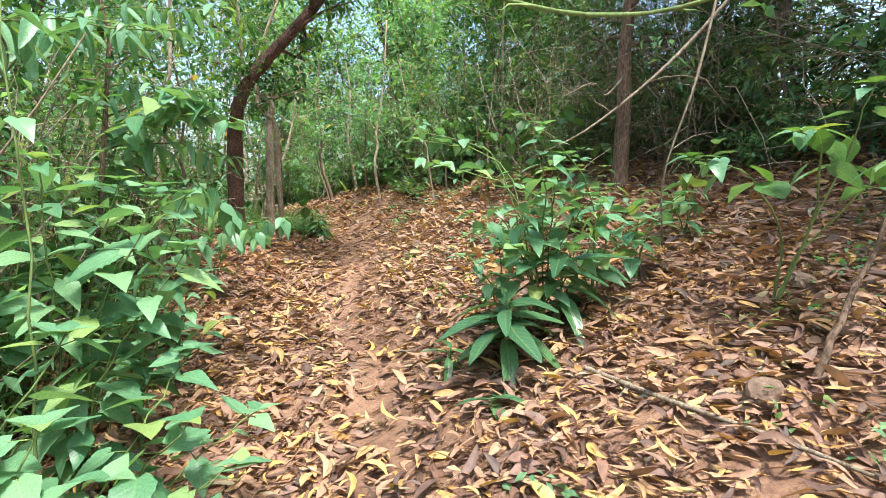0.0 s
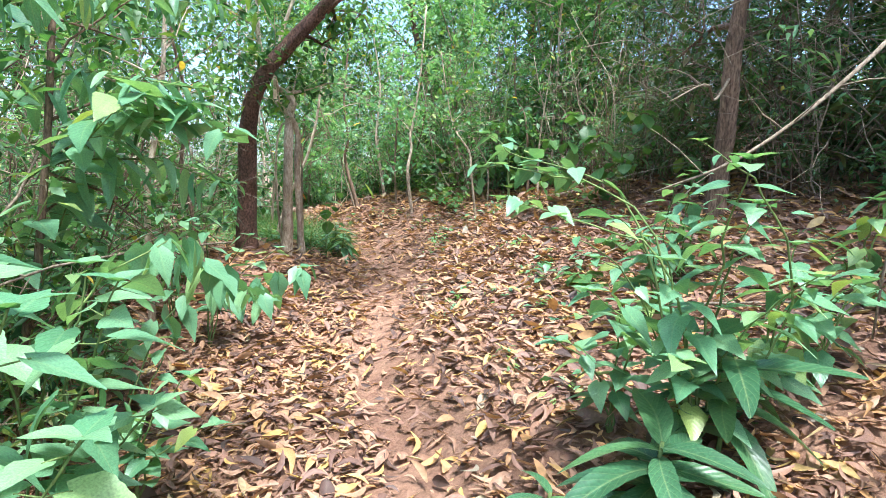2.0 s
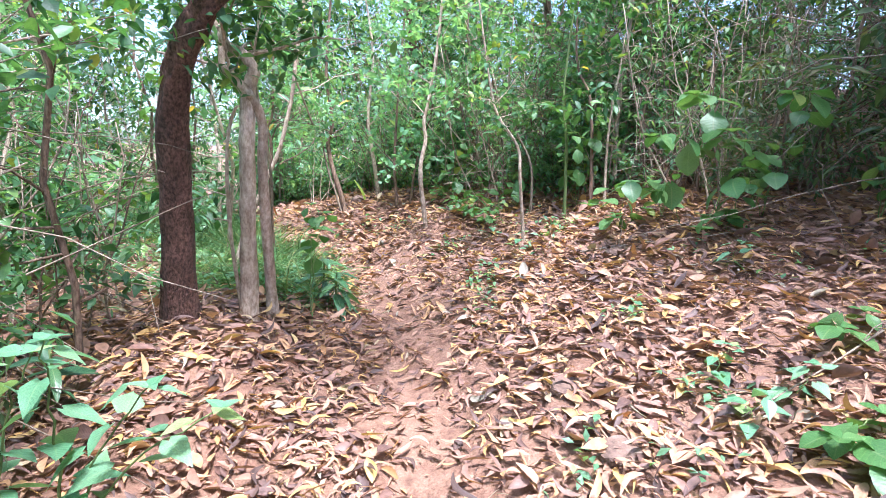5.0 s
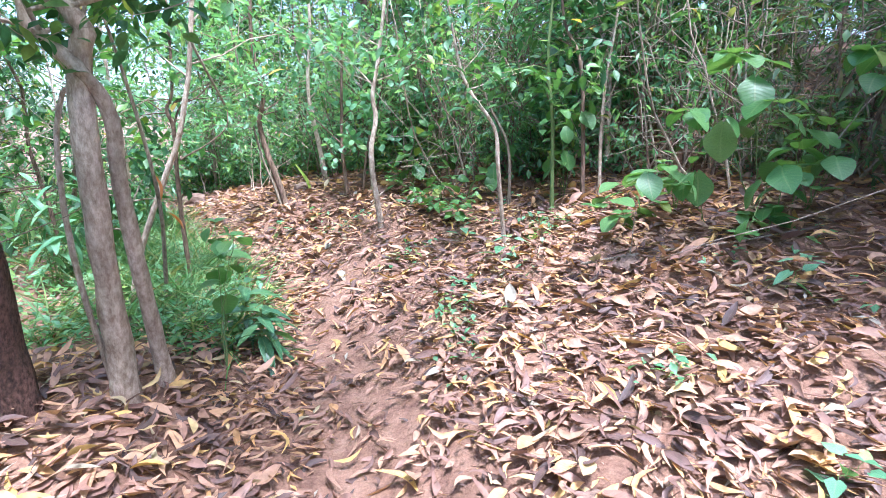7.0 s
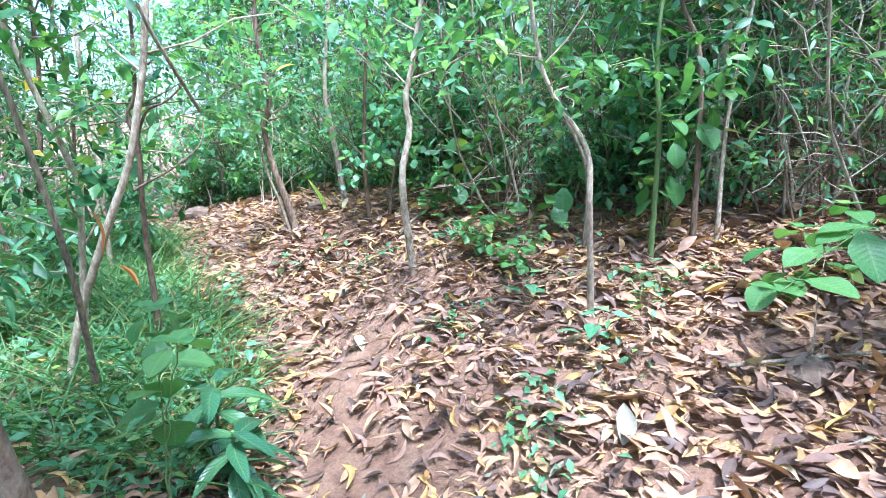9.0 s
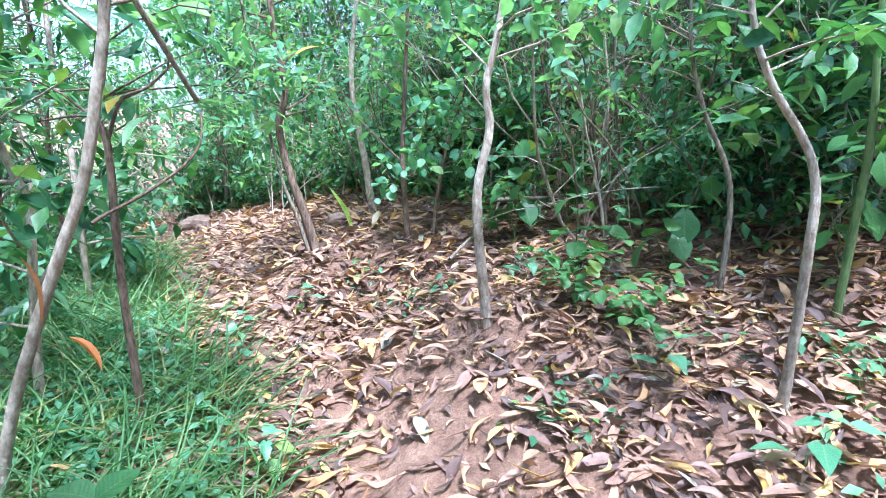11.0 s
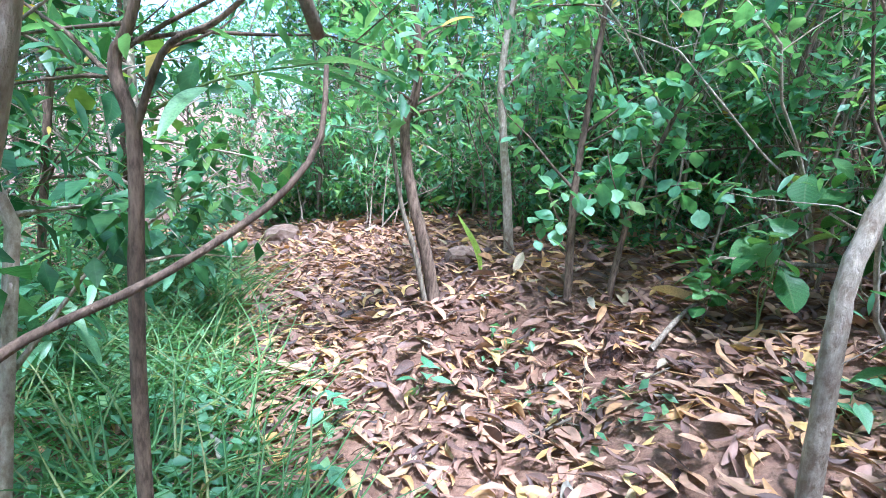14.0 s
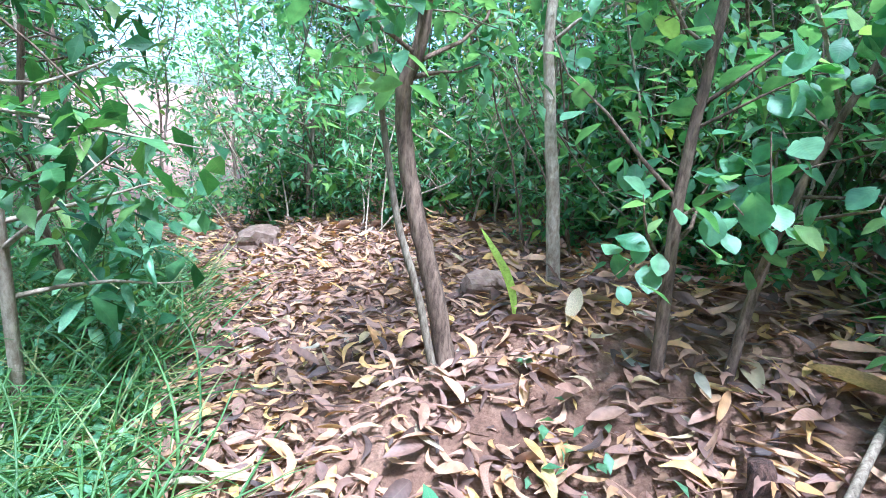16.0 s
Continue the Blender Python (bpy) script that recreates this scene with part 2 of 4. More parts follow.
def blade(width, segs=4, curl=0.15, fold=0.12, sickle=0.0, teeth=0.0, shape="oval", wave=0.0, across=(-1, 0, 1), dip=0.0, ripple=0.0):
    """One leaf of length 1 along +y with its stalk end at the origin: verts, faces, uv."""
    verts, uv, faces = [], [], []
    for i in range(segs + 1):
        s = i / segs
        if shape == "oval":
            w = math.sin(math.pi * min(1, s * 0.97 + 0.02)) ** 0.8
        elif shape == "heart":
            w = (0.32 + 0.68 * math.sin(0.5 * math.pi * min(1.0, s / 0.26))) * (1.0 if s < 0.26 else max(0.0, (1 - s) / 0.74) ** 1.05 * (1 + 0.45 * (s - 0.26)))
        elif shape == "lance":
            w = math.sin(math.pi * (0.04 + 0.95 * s ** 0.85)) ** 0.7
        else:
            w = (1 - s) ** 0.6 * min(1, 0.5 + 3 * s)
        w = max(w, 0.02) * width / 2
        if teeth and 0 < i < segs:
            w *= 1 + teeth * (1 if i % 2 else -1)
        x0 = sickle * (math.sin(math.pi * s)) + wave * math.sin(5 * s)
        z0 = -curl * s * s + 0.03 * math.sin(7 * s) * wave * 10
        for u in across:
            verts.append((x0 + u * w, s - dip * abs(u) * max(0.0, 0.2 - s), z0 + fold * w * 2 * abs(u) ** 0.7 + ripple * math.sin(9 * s + 2 * u) * abs(u)))
            uv.append((0.5 + 0.5 * u, s))
    k = len(across)
    for i in range(segs):
        for j in range(k - 1):
            a = k * i + j
            faces.append((a, a + 1, a + k + 1, a + k))
    return np.array(verts), faces, np.array(uv)


def frames_of(place, yaw, pitch, roll, size):
    """Rotation and scale arrays for leaves: y points along the leaf, z up from its face."""
    cp, sp, cy, sy = np.cos(pitch), np.sin(pitch), np.cos(yaw), np.sin(yaw)
    d = np.stack([cp * cy, cp * sy, sp], 1)
    r = np.stack([sy, -cy, np.zeros_like(cy)], 1)
    n = np.cross(r, d)
    c, s = np.cos(roll)[:, None], np.sin(roll)[:, None]
    r2, n2 = c * r + s * n, c * n - s * r
    return place, np.stack([r2, d, n2], 2) * np.asarray(size)[:, None, None]


def scatter(geo, leaf, place, rot):
    """Many copies of a leaf joined into one mesh."""
    v, f, uv = leaf
    k = len(v)
    allv = np.einsum("nij,kj->nki", rot, v) + place[:, None, :]
    base = geo.n
    geo.v.append(allv.reshape(-1, 3))
    geo.uv.append(np.tile(uv, (len(place), 1)))
    geo.f.extend(tuple(base + n * k + i for i in face) for n in range(len(place)) for face in f)
    geo.n += len(place) * k
    return geo


def leaf_pose(p, yaw, pitch, roll, size):
    _, r = frames_of(np.zeros((1, 3)), np.array([yaw]), np.array([pitch]), np.array([roll]), np.array([size]))
    m = Matrix(r[0].tolist()).to_4x4()
    m.translation = Vector(p)
    return m


# ---- ground ----
def build_ground():
    near_x, near_y = np.arange(-7, 7.01, 0.07), np.arange(-3, 15.01, 0.07)
    far = np.array([400, 150, 60, 30, 18, 12, 9])
    xs = np.concatenate([-far, near_x, far[::-1]])
    ys = np.concatenate([-far + 2, near_y, far[::-1] + 8])
    gx, gy = np.meshgrid(xs, ys)
    z = height(gx, gy)
    bump = np.array([noise.fractal(Vector((a * 2.2, b * 2.2, 0)), 0.9, 2.0, 4) for a, b in zip(gx.ravel(), gy.ravel())]).reshape(gx.shape)
    d = np.abs(gx - trail(np.clip(gy, -3, 14)))
    z = z + np.where((np.abs(gx) < 8) & (gy < 16), bump * (0.004 + 0.014 * np.exp(-(d / 0.5) ** 2)), 0)
    nx = len(xs)
    faces = [(j * nx + i, j * nx + i + 1, (j + 1) * nx + i + 1, (j + 1) * nx + i) for j in range(len(ys) - 1) for i in range(nx - 1)]
    geo = Geo().add(np.stack([gx.ravel(), gy.ravel(), z.ravel()], 1), faces)
    return tagged(new("ground", geo.mesh("ground", SOIL)), "reddish-brown bare soil hillside with a worn foot trail", "ground", kind="structure")


ground = build_ground()

# ---- leaf shapes ----
OVAL = blade(0.48, 3, 0.2, 0.15)
NARROW = blade(0.24, 3, 0.25, 0.15, shape="lance")
FAR_OVAL = blade(0.55, 2, 0.2, 0.15)
KITE = (np.array([(0, 0, 0), (0.25, 0.42, 0.05), (0, 1, -0.15), (-0.25, 0.42, 0.05)], float), [(0, 1, 2), (0, 2, 3)], np.array([(0.5, 0), (1, 0.4), (0.5, 1), (0, 0.4)], float))
KITE_NARROW = (KITE[0] * (0.55, 1, 1), KITE[1], KITE[2])
FIVE = (-1, -0.5, 0, 0.5, 1)
HEARTS = [blade(0.66, 15, c, 0.1, s, 0.035, "heart", 0.012, FIVE, 0.5, 0.012) for c, s in ((0.18, 0.0), (0.32, 0.03), (0.05, -0.03))]
LANCES = [blade(0.28, 14, c, 0.16, s, 0.03, "lance", 0.01, FIVE, 0.0, 0.008) for c, s in ((0.35, 0.0), (0.2, 0.04), (0.5, -0.03))]
ROUNDS = [blade(0.85, 11, c, 0.08, s, 0.02, "oval", 0.015, FIVE, 0.6, 0.015) for c, s in ((0.2, 0.0), (0.35, 0.03))]
SICKLES = [blade(w, 7, c, 0.16, s, 0.0, "lance", 0.02) for w, c, s in ((0.19, 0.14, 0.2), (0.21, -0.14, 0.26), (0.17, 0.22, -0.22), (0.24, -0.2, 0.12), (0.19, 0.05, -0.3))]
SICKLES_LOW = [blade(w, 4, c, 0.18, s, 0.0, "lance") for w, c, s in ((0.19, 0.14, 0.2), (0.21, -0.16, 0.26), (0.17, 0.22, -0.22), (0.26, -0.2, 0.1), (0.19, 0.05, -0.28), (0.3, 0.1, 0.05))]
BROAD_DRY = [blade(0.5, 5, -0.2, 0.35, 0.04, 0.0, "oval", 0.03), blade(0.42, 5, 0.25, 0.3, -0.05, 0.0, "oval", 0.02)]
BLADE_GRASS = blade(0.03, 5, 0.55, 0.5, 0.05, 0.0, "grass")


def leaf_meshes(name, leaves, mat):
    return [Geo().add(*b).mesh(name, mat) for b in leaves]


HEART_MESHES = leaf_meshes("leaf", HEARTS, LEAF_FRESH)
LANCE_MESHES = leaf_meshes("leaf", LANCES, LEAF_DARK)
ROUND_MESHES = leaf_meshes("leaf", ROUNDS, LEAF_ROUND)


# ---- trees ----
def leaves_on(rng, geo, leaf, line, n, spread, size, start=0.2, pitch=-0.3):
    """Leaves set along a twig."""
    s = rng.uniform(start, 1.0, n)
    i = s * (len(line) - 1)
    p = np.stack([np.interp(i, np.arange(len(line)), line[:, k]) for k in range(3)], 1)
    p = p + rng.normal(0, spread, (n, 3))
    pl, r = frames_of(p, rng.uniform(0, 2 * math.pi, n), rng.normal(pitch, 0.45, n), rng.normal(0, 0.4, n), size * rng.uniform(0.6, 1.3, n))
    scatter(geo, leaf, pl, r)


def twig_line(rng, start, yaw, rise, length, droop=0.3, n=5):
    pts = [np.array(start)]
    d = np.array([math.cos(yaw) * math.cos(rise), math.sin(yaw) * math.cos(rise), math.sin(rise)])
    for _ in range(n - 1):
        d = d + rng.normal(0, 0.16, 3) + np.array([0, 0, -droop * 0.12])
        d /= np.linalg.norm(d)
        pts.append(pts[-1] + d * length / (n - 1))
    return np.array(pts)


def point_on(line, s):
    i = s * (len(line) - 1)
    return np.array([np.interp(i, np.arange(len(line)), line[:, k]) for k in range(3)])


def tree_meshes(rng, line, r0, r1, bark, leaf, leaf_mat, twigs, twig_len, per_twig, size, low=0.35, spread=0.05, sides=7, lumps=0.0, flare=0.0, sub=0, rise=(0.1, 0.8)):
    """Trunk with limbs, and crown of single leaves, round a trunk line."""
    wood, crown = Geo(), Geo()
    tube(wood, line, r0, r1, sides, lumps, rng if lumps else None, flare)
    for k in range(twigs):
        s = low + (1 - low) * (k + rng.uniform(0, 1)) / twigs
        tl = twig_line(rng, point_on(line, s), rng.uniform(0, 6.28), rng.uniform(*rise), twig_len * rng.uniform(0.6, 1.3))
        rt = max(0.0025, (r0 + (r1 - r0) * s) * 0.45)
        tube(wood, tl, rt, 0.0015, 4)
        leaves_on(rng, crown, leaf, tl, per_twig, spread, size)
        for _ in range(sub):
            t2 = twig_line(rng, point_on(tl, rng.uniform(0.3, 0.95)), rng.uniform(0, 6.28), rng.uniform(-0.2, 0.9), twig_len * rng.uniform(0.3, 0.6))
            tube(wood, t2, rt * 0.4, 0.0012, 3)
            leaves_on(rng, crown, leaf, t2, per_twig, spread, size)
    return wood.mesh("trunk", bark), crown.mesh("crown", leaf_mat)


def bent(rng, h, lean, n=9, wob=0.05):
    a = rng.uniform(0, 6.28)
    z = np.linspace(0, h, n)
    w = np.cumsum(rng.normal(0, wob, (n, 2)), 0)
    w -= w[0]
    return np.stack([w[:, 0] + lean * math.cos(a) * (z / h) ** 1.5, w[:, 1] + lean * math.sin(a) * (z / h) ** 1.5, z], 1)


def make_tree(name, meshes, label, category, group, x, y, z, turn=0, size=1.0):
    r = root(name, x, y, z, label, category, group, "", turn, size)
    part("trunk", meshes[0], r)
    part("crown", meshes[1], r)
    return r


def placed_tree(seed, base, top_points, r0, r1, bark, leaf, mat, label, twigs, twig_len, per, size, low, sides=9, lumps=0.06, flare=0.0, sub=1, name="tree", group="", wob=0.0):
    """A tree at its own place, whose trunk follows the given line of points."""
    rng = np.random.default_rng(seed)
    bx, by = base
    bz = on_ground(bx, by, -0.05)
    pts = [(0, 0, 0)] + [(px - bx, py - by, pz - bz) for px, py, pz in top_points]
    line = smooth_line(pts, 40)
    line[1:] += rng.normal(0, wob + r0 * 0.03, (39, 3))
    me = tree_meshes(rng, line, r0, r1, bark, leaf, mat, twigs, twig_len, per, size, low, 0.05, sides, lumps, flare, sub)
    return make_tree(name, me, label, "tree", group, bx, by, bz)


# dark leaning tree beside the trail
placed_tree(11, (-2.36, 6.02), [(-2.292, 5.9, 1.62), (-2.237, 5.8, 2.04), (-2.14, 5.7, 2.38), (-1.93, 5.64, 2.66), (-1.6, 5.6, 2.98), (-1.25, 5.6, 3.36), (-0.9, 5.5, 3.9), (-0.6, 5.4, 4.8), (-0.3, 5.2, 5.8)],
            0.088, 0.03, BARK_DARK, OVAL, LEAF_WOOD, "dark rough-barked tree leaning over the trail", 18, 1.1, 26, 0.085, 0.5, 16, 0.14, 0.025, 3)
# pale twisted stems beside it
placed_tree(12, (-2.03, 6.22), [(-1.978, 6.1, 1.59), (-1.953, 6.05, 2.05), (-1.94, 6.05, 2.27), (-1.91, 6.05, 2.37), (-1.965, 6.05, 2.46), (-2.1, 6.1, 2.56), (-2.25, 6.1, 3.0), (-2.3, 6.2, 4.4)],
            0.05, 0.015, BARK_PALE, OVAL, LEAF_WOOD, "pale slender forest tree with smooth flaking bark", 12, 0.9, 22, 0.08, 0.6, 10, 0.1, 0.025, 2)
placed_tree(13, (-1.94, 6.42), [(-1.921, 6.25, 1.43), (-1.906, 6.15, 1.82), (-1.885, 6.1, 2.1), (-1.925, 6.02, 2.24), (-2.01, 6.0, 2.34), (-2.06, 6.0, 2.46), (-2.0, 6.1, 3.1), (-1.6, 6.3, 4.2)],
            0.034, 0.014, BARK_PALE, OVAL, LEAF_WOOD, "pale slender twisted stem beside the dark tree", 10, 0.8, 20, 0.08, 0.6, 9, 0.1, 0.02, 2)
placed_tree(29, (-2.07, 6.24), [(-2.092, 6.12, 1.49), (-2.087, 6.1, 1.94), (-2.04, 6.1, 2.16), (-1.96, 6.08, 2.25), (-1.9, 6.2, 2.8)],
            0.013, 0.006, BARK_PALE, OVAL, LEAF_WOOD, "thin pale climbing stem against a pale trunk", 5, 0.5, 12, 0.08, 0.75, 7, 0.08, 0.008, 1)
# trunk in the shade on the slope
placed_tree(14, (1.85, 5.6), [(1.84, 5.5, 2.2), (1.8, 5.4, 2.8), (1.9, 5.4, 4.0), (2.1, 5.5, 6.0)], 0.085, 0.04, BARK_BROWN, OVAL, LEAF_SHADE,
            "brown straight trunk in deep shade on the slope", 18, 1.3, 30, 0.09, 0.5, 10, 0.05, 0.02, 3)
# double stem where the trail bends
placed_tree(15, (-2.0, 9.7), [(-2.09, 9.69, 1.54), (-2.18, 9.69, 1.83), (-2.23, 9.69, 2.12), (-2.18, 9.69, 2.37), (-2.25, 9.7, 3.0), (-2.2, 9.9, 4.2)], 0.034, 0.014, BARK_BROWN, OVAL, LEAF_GROVE,
            "brown bent sapling at the bend of the trail", 12, 0.7, 16, 0.08, 0.5, 8, 0.06, 0.012, 2)
placed_tree(16, (-2.035, 9.66), [(-2.13, 9.67, 1.5), (-2.21, 9.67, 1.72), (-2.27, 9.67, 1.98), (-2.31, 9.67, 2.19), (-2.38, 9.7, 2.6), (-2.5, 9.8, 3.2)], 0.016, 0.006, TWIG, OVAL, LEAF_GROVE,
            "thin grey-brown stem leaning beside a sapling", 6, 0.5, 12, 0.08, 0.6, 6, 0.04, 0.004, 1)
placed_tree(17, (-1.64, 10.17), [(-1.7, 10.17, 1.8), (-1.76, 10.17, 2.15), (-1.8, 10.17, 2.52), (-1.75, 10.2, 3.3), (-1.9, 10.3, 4.2)], 0.03, 0.012, BARK_PALE, OVAL, LEAF_GROVE,
            "pale straight sapling on the leaf-strewn bank", 10, 0.6, 16, 0.08, 0.5, 8, 0.04, 0.006, 2)
placed_tree(18, (-1.36, 9.6), [(-1.39, 9.6, 1.69), (-1.4, 9.6, 2.0), (-1.38, 9.6, 2.5), (-1.36, 9.62, 2.95), (-1.3, 9.7, 3.8)], 0.022, 0.008, BARK_BROWN, ROUNDS[0], LEAF_GROVE,
            "leafy brown sapling on the leaf-strewn bank", 14, 0.5, 9, 0.07, 0.15, 7, 0.04, 0.005, 1)
placed_tree(19, (-1.2, 9.52), [(-1.17, 9.55, 1.67), (-1.13, 9.55, 1.91), (-1.07, 9.55, 2.13), (-0.95, 9.5, 2.6), (-0.9, 9.5, 3.3)], 0.017, 0.006, BARK_BROWN, ROUNDS[0], LEAF_GROVE,
            "thin leafy sapling leaning on the bank", 12, 0.5, 9, 0.07, 0.2, 7, 0.04, 0.004, 1)
placed_tree(20, (-0.97, 8.24), [(-1.03, 8.2, 1.67), (-1.04, 8.2, 1.89), (-1.0, 8.2, 2.12), (-1.02, 8.2, 2.29), (-0.98, 8.2, 2.5), (-0.9, 8.2, 3.1), (-0.85, 8.3, 4.0)], 0.024, 0.01, BARK_PALE, OVAL, LEAF_GROVE,
            "light brown crooked sapling beside the trail", 8, 0.6, 14, 0.08, 0.6, 8, 0.05, 0.006, 2)
placed_tree(21, (-0.12, 7.5), [(-0.2, 7.4, 1.8), (-0.23, 7.4, 2.05), (-0.39, 7.4, 2.28), (-0.47, 7.4, 2.5), (-0.6, 7.4, 3.2)], 0.016, 0.006, BARK_PALE, OVAL, LEAF_WOOD,
            "thin pale crooked sapling on the slope", 8, 0.5, 12, 0.08, 0.5, 7, 0.04, 0.004, 1)
placed_tree(22, (0.3, 7.85), [(0.26, 7.8, 2.1), (0.21, 7.8, 2.6), (0.3, 7.9, 3.6)], 0.016, 0.007, STEM, OVAL, LEAF_WOOD,
            "thin green sapling on the slope", 8, 0.6, 12, 0.08, 0.4, 7, 0.03, 0.004, 1)
placed_tree(23, (0.05, 8.2), [(0.03, 8.2, 1.9), (-0.13, 8.2, 2.23), (-0.22, 8.2, 2.56), (-0.2, 8.3, 3.3)], 0.014, 0.005, TWIG, OVAL, LEAF_WOOD,
            "grey-brown thin crooked sapling", 8, 0.5, 12, 0.08, 0.5, 7, 0.04, 0.004, 1)
placed_tree(24, (0.55, 7.9), [(0.52, 7.9, 2.07), (0.47, 7.9, 2.53), (0.33, 7.9, 2.85), (0.3, 7.9, 3.6)], 0.018, 0.007, BARK_BROWN, OVAL, LEAF_WOOD,
            "brown thin sapling among undergrowth", 8, 0.5, 12, 0.08, 0.5, 7, 0.04, 0.004, 1)
placed_tree(25, (0.66, 7.85), [(0.66, 7.9, 2.0), (0.67, 7.9, 2.38), (0.72, 7.9, 2.8), (0.8, 8.0, 3.5)], 0.014, 0.006, BARK_PALE, OVAL, LEAF_WOOD,
            "pale thin sapling among undergrowth", 8, 0.5, 12, 0.08, 0.5, 7, 0.04, 0.004, 1)
# slanting stems left of the trail near its end
placed_tree(26, (-2.62, 7.5), [(-2.52, 7.5, 1.22), (-2.397, 7.5, 1.53), (-2.304, 7.5, 1.74), (-2.192, 7.5, 1.99), (-2.118, 7.5, 2.27), (-2.085, 7.5, 2.42), (-2.02, 7.55, 3.0), (-1.9, 7.6, 3.8)], 0.02, 0.013, BARK_PALE, OVAL, LEAF_GROVE,
            "reddish-brown slanting stem beside the grass", 7, 0.7, 14, 0.09, 0.7, 8, 0.04, 0.006, 1)
placed_tree(27, (-2.42, 8.04), [(-2.44, 8.04, 1.59), (-2.428, 8.04, 2.03), (-2.461, 8.04, 2.18), (-2.406, 8.04, 2.36), (-2.4, 8.1, 3.2)], 0.018, 0.008, BARK_BROWN, NARROW, LEAF_GROVE,
            "forked brown sapling beside the grass", 9, 0.6, 12, 0.09, 0.5, 8, 0.06, 0.004, 1)
# thin trunk among the shrubs at the start
placed_tree(28, (-2.45, 4.6), [(-2.4, 4.5, 1.5), (-2.33, 4.5, 1.9), (-2.26, 4.5, 2.4), (-2.2, 4.5, 3.4)], 0.025, 0.012, BARK_PALE, OVAL, LEAF_WOOD,
            "thin grey-brown trunk behind the shrubs", 10, 0.7, 14, 0.08, 0.45, 8, 0.04, 0.006, 1)


# ---- the woods around ----
SAPLING_LABELS = ("slender brown sapling with small mid-green leaves", "slender pale sapling with narrow fresh green leaves", "thin grey sapling with light green leaves",
                  "slender brown sapling with narrow dark green leaves", "slender pale sapling with mid-green leaves", "thin grey sapling in shade with dark green leaves")
BUSH_LABELS = ("leafy mid-green bush of the undergrowth", "undergrowth bush with narrow fresh green leaves", "light green leafy bush of the undergrowth", "dark green shaded bush of the undergrowth")


def sapling_set(rng, leaves, sub):
    out = []
    for k in range(6):
        line = bent(rng, rng.uniform(3.2, 4.8), 0.6, 9, 0.07)
        mat = (LEAF_WOOD, LEAF_GROVE, LEAF_GROVE, LEAF_WOOD, LEAF_WOOD, LEAF_SHADE)[k]
        out.append(tree_meshes(rng, line, 0.022, 0.006, (BARK_BROWN, BARK_PALE, TWIG)[k % 3], leaves[k % 2], mat, 24, 0.8, 15, 0.105, 0.08, 0.06, 5, 0, 0, sub))
    return out


def bush_set(rng, leaves, per):
    out = []
    for k in range(4):
        stems, crown = [], Geo()
        for _ in range(6):
            tl = twig_line(rng, rng.normal(0, 0.06, 3) * (1, 1, 0), rng.uniform(0, 6.28), rng.uniform(0.6, 1.4), rng.uniform(0.7, 1.4), 0.5, 6)
            stem = Geo()
            tube(stem, tl, 0.007, 0.002, 5)
            leaves_on(rng, crown, leaves[k % 2], tl, per, 0.05, 0.085, 0.05)
            for _ in range(5):
                t2 = twig_line(rng, point_on(tl, rng.uniform(0.1, 0.9)), rng.uniform(0, 6.28), rng.uniform(-0.2, 1.0), rng.uniform(0.25, 0.55))
                tube(stem, t2, 0.003, 0.001, 3)
                leaves_on(rng, crown, leaves[k % 2], t2, per, 0.03, 0.085, 0.1)
            stems.append(stem.mesh("stem", TWIG))
        out.append((stems, crown.mesh("foliage", (LEAF_WOOD, LEAF_GROVE, LEAF_GROVE, LEAF_SHADE)[k])))
    return out


THICKET_LABELS = ("clump of thin brown upright stems with sparse green leaves", "clump of thin pale upright stems with fresh green leaves", "clump of thin grey upright stems with small green leaves")


def thicket_set(rng):
    """Clumps of thin, nearly bare upright stems that carry their leaves high."""
    out = []
    for k in range(3):
        stems, crown = [], Geo()
        for _ in range(6):
            tl = twig_line(rng, rng.normal(0, 0.16, 3) * (1, 1, 0), rng.uniform(0, 6.28), rng.uniform(1.15, 1.5), rng.uniform(1.3, 2.7), 0.1, 9)
            stem = Geo()
            tube(stem, tl, 0.0085, 0.003, 5)
            for _ in range(6):
                t2 = twig_line(rng, point_on(tl, rng.uniform(0.15, 0.95)), rng.uniform(0, 6.28), rng.uniform(0.0, 1.1), rng.uniform(0.2, 0.5))
                tube(stem, t2, 0.003, 0.001, 3)
                leaves_on(rng, crown, (FAR_OVAL, NARROW, FAR_OVAL)[k], t2, 6, 0.03, 0.065, 0.3)
            stems.append(stem.mesh("stem", (BARK_BROWN, BARK_PALE, TWIG)[k]))
        out.append((stems, crown.mesh("foliage", (LEAF_WOOD, LEAF_GROVE, LEAF_GROVE)[k])))
    return out


def make_thicket(kinds, k, x, y, turn, size):
    r = root("thicket_shrub", x, y, on_ground(x, y, -0.04), THICKET_LABELS[k], "shrub", "upright stems of the thicket", "", turn, size)
    for st in kinds[k][0]:
        part("stem", st, r)
    part("foliage", kinds[k][1], r)


def make_bush(kind, k, x, y, turn, size):
    size = min(size, max(0.3, (abs(x - float(trail(y))) - 0.35) / 1.7))
    r = root("bush", x, y, on_ground(x, y, -0.03), BUSH_LABELS[k], "bush", "undergrowth bushes", "", turn, size)
    for s in kind[0]:
        part("stem", s, r)
    part("foliage", kind[1], r)


def free(x, y, left, right):
    if y > 13.5 or y < -2.5:
        return True
    return x < trail(y) - left or x > clearing(y) + right


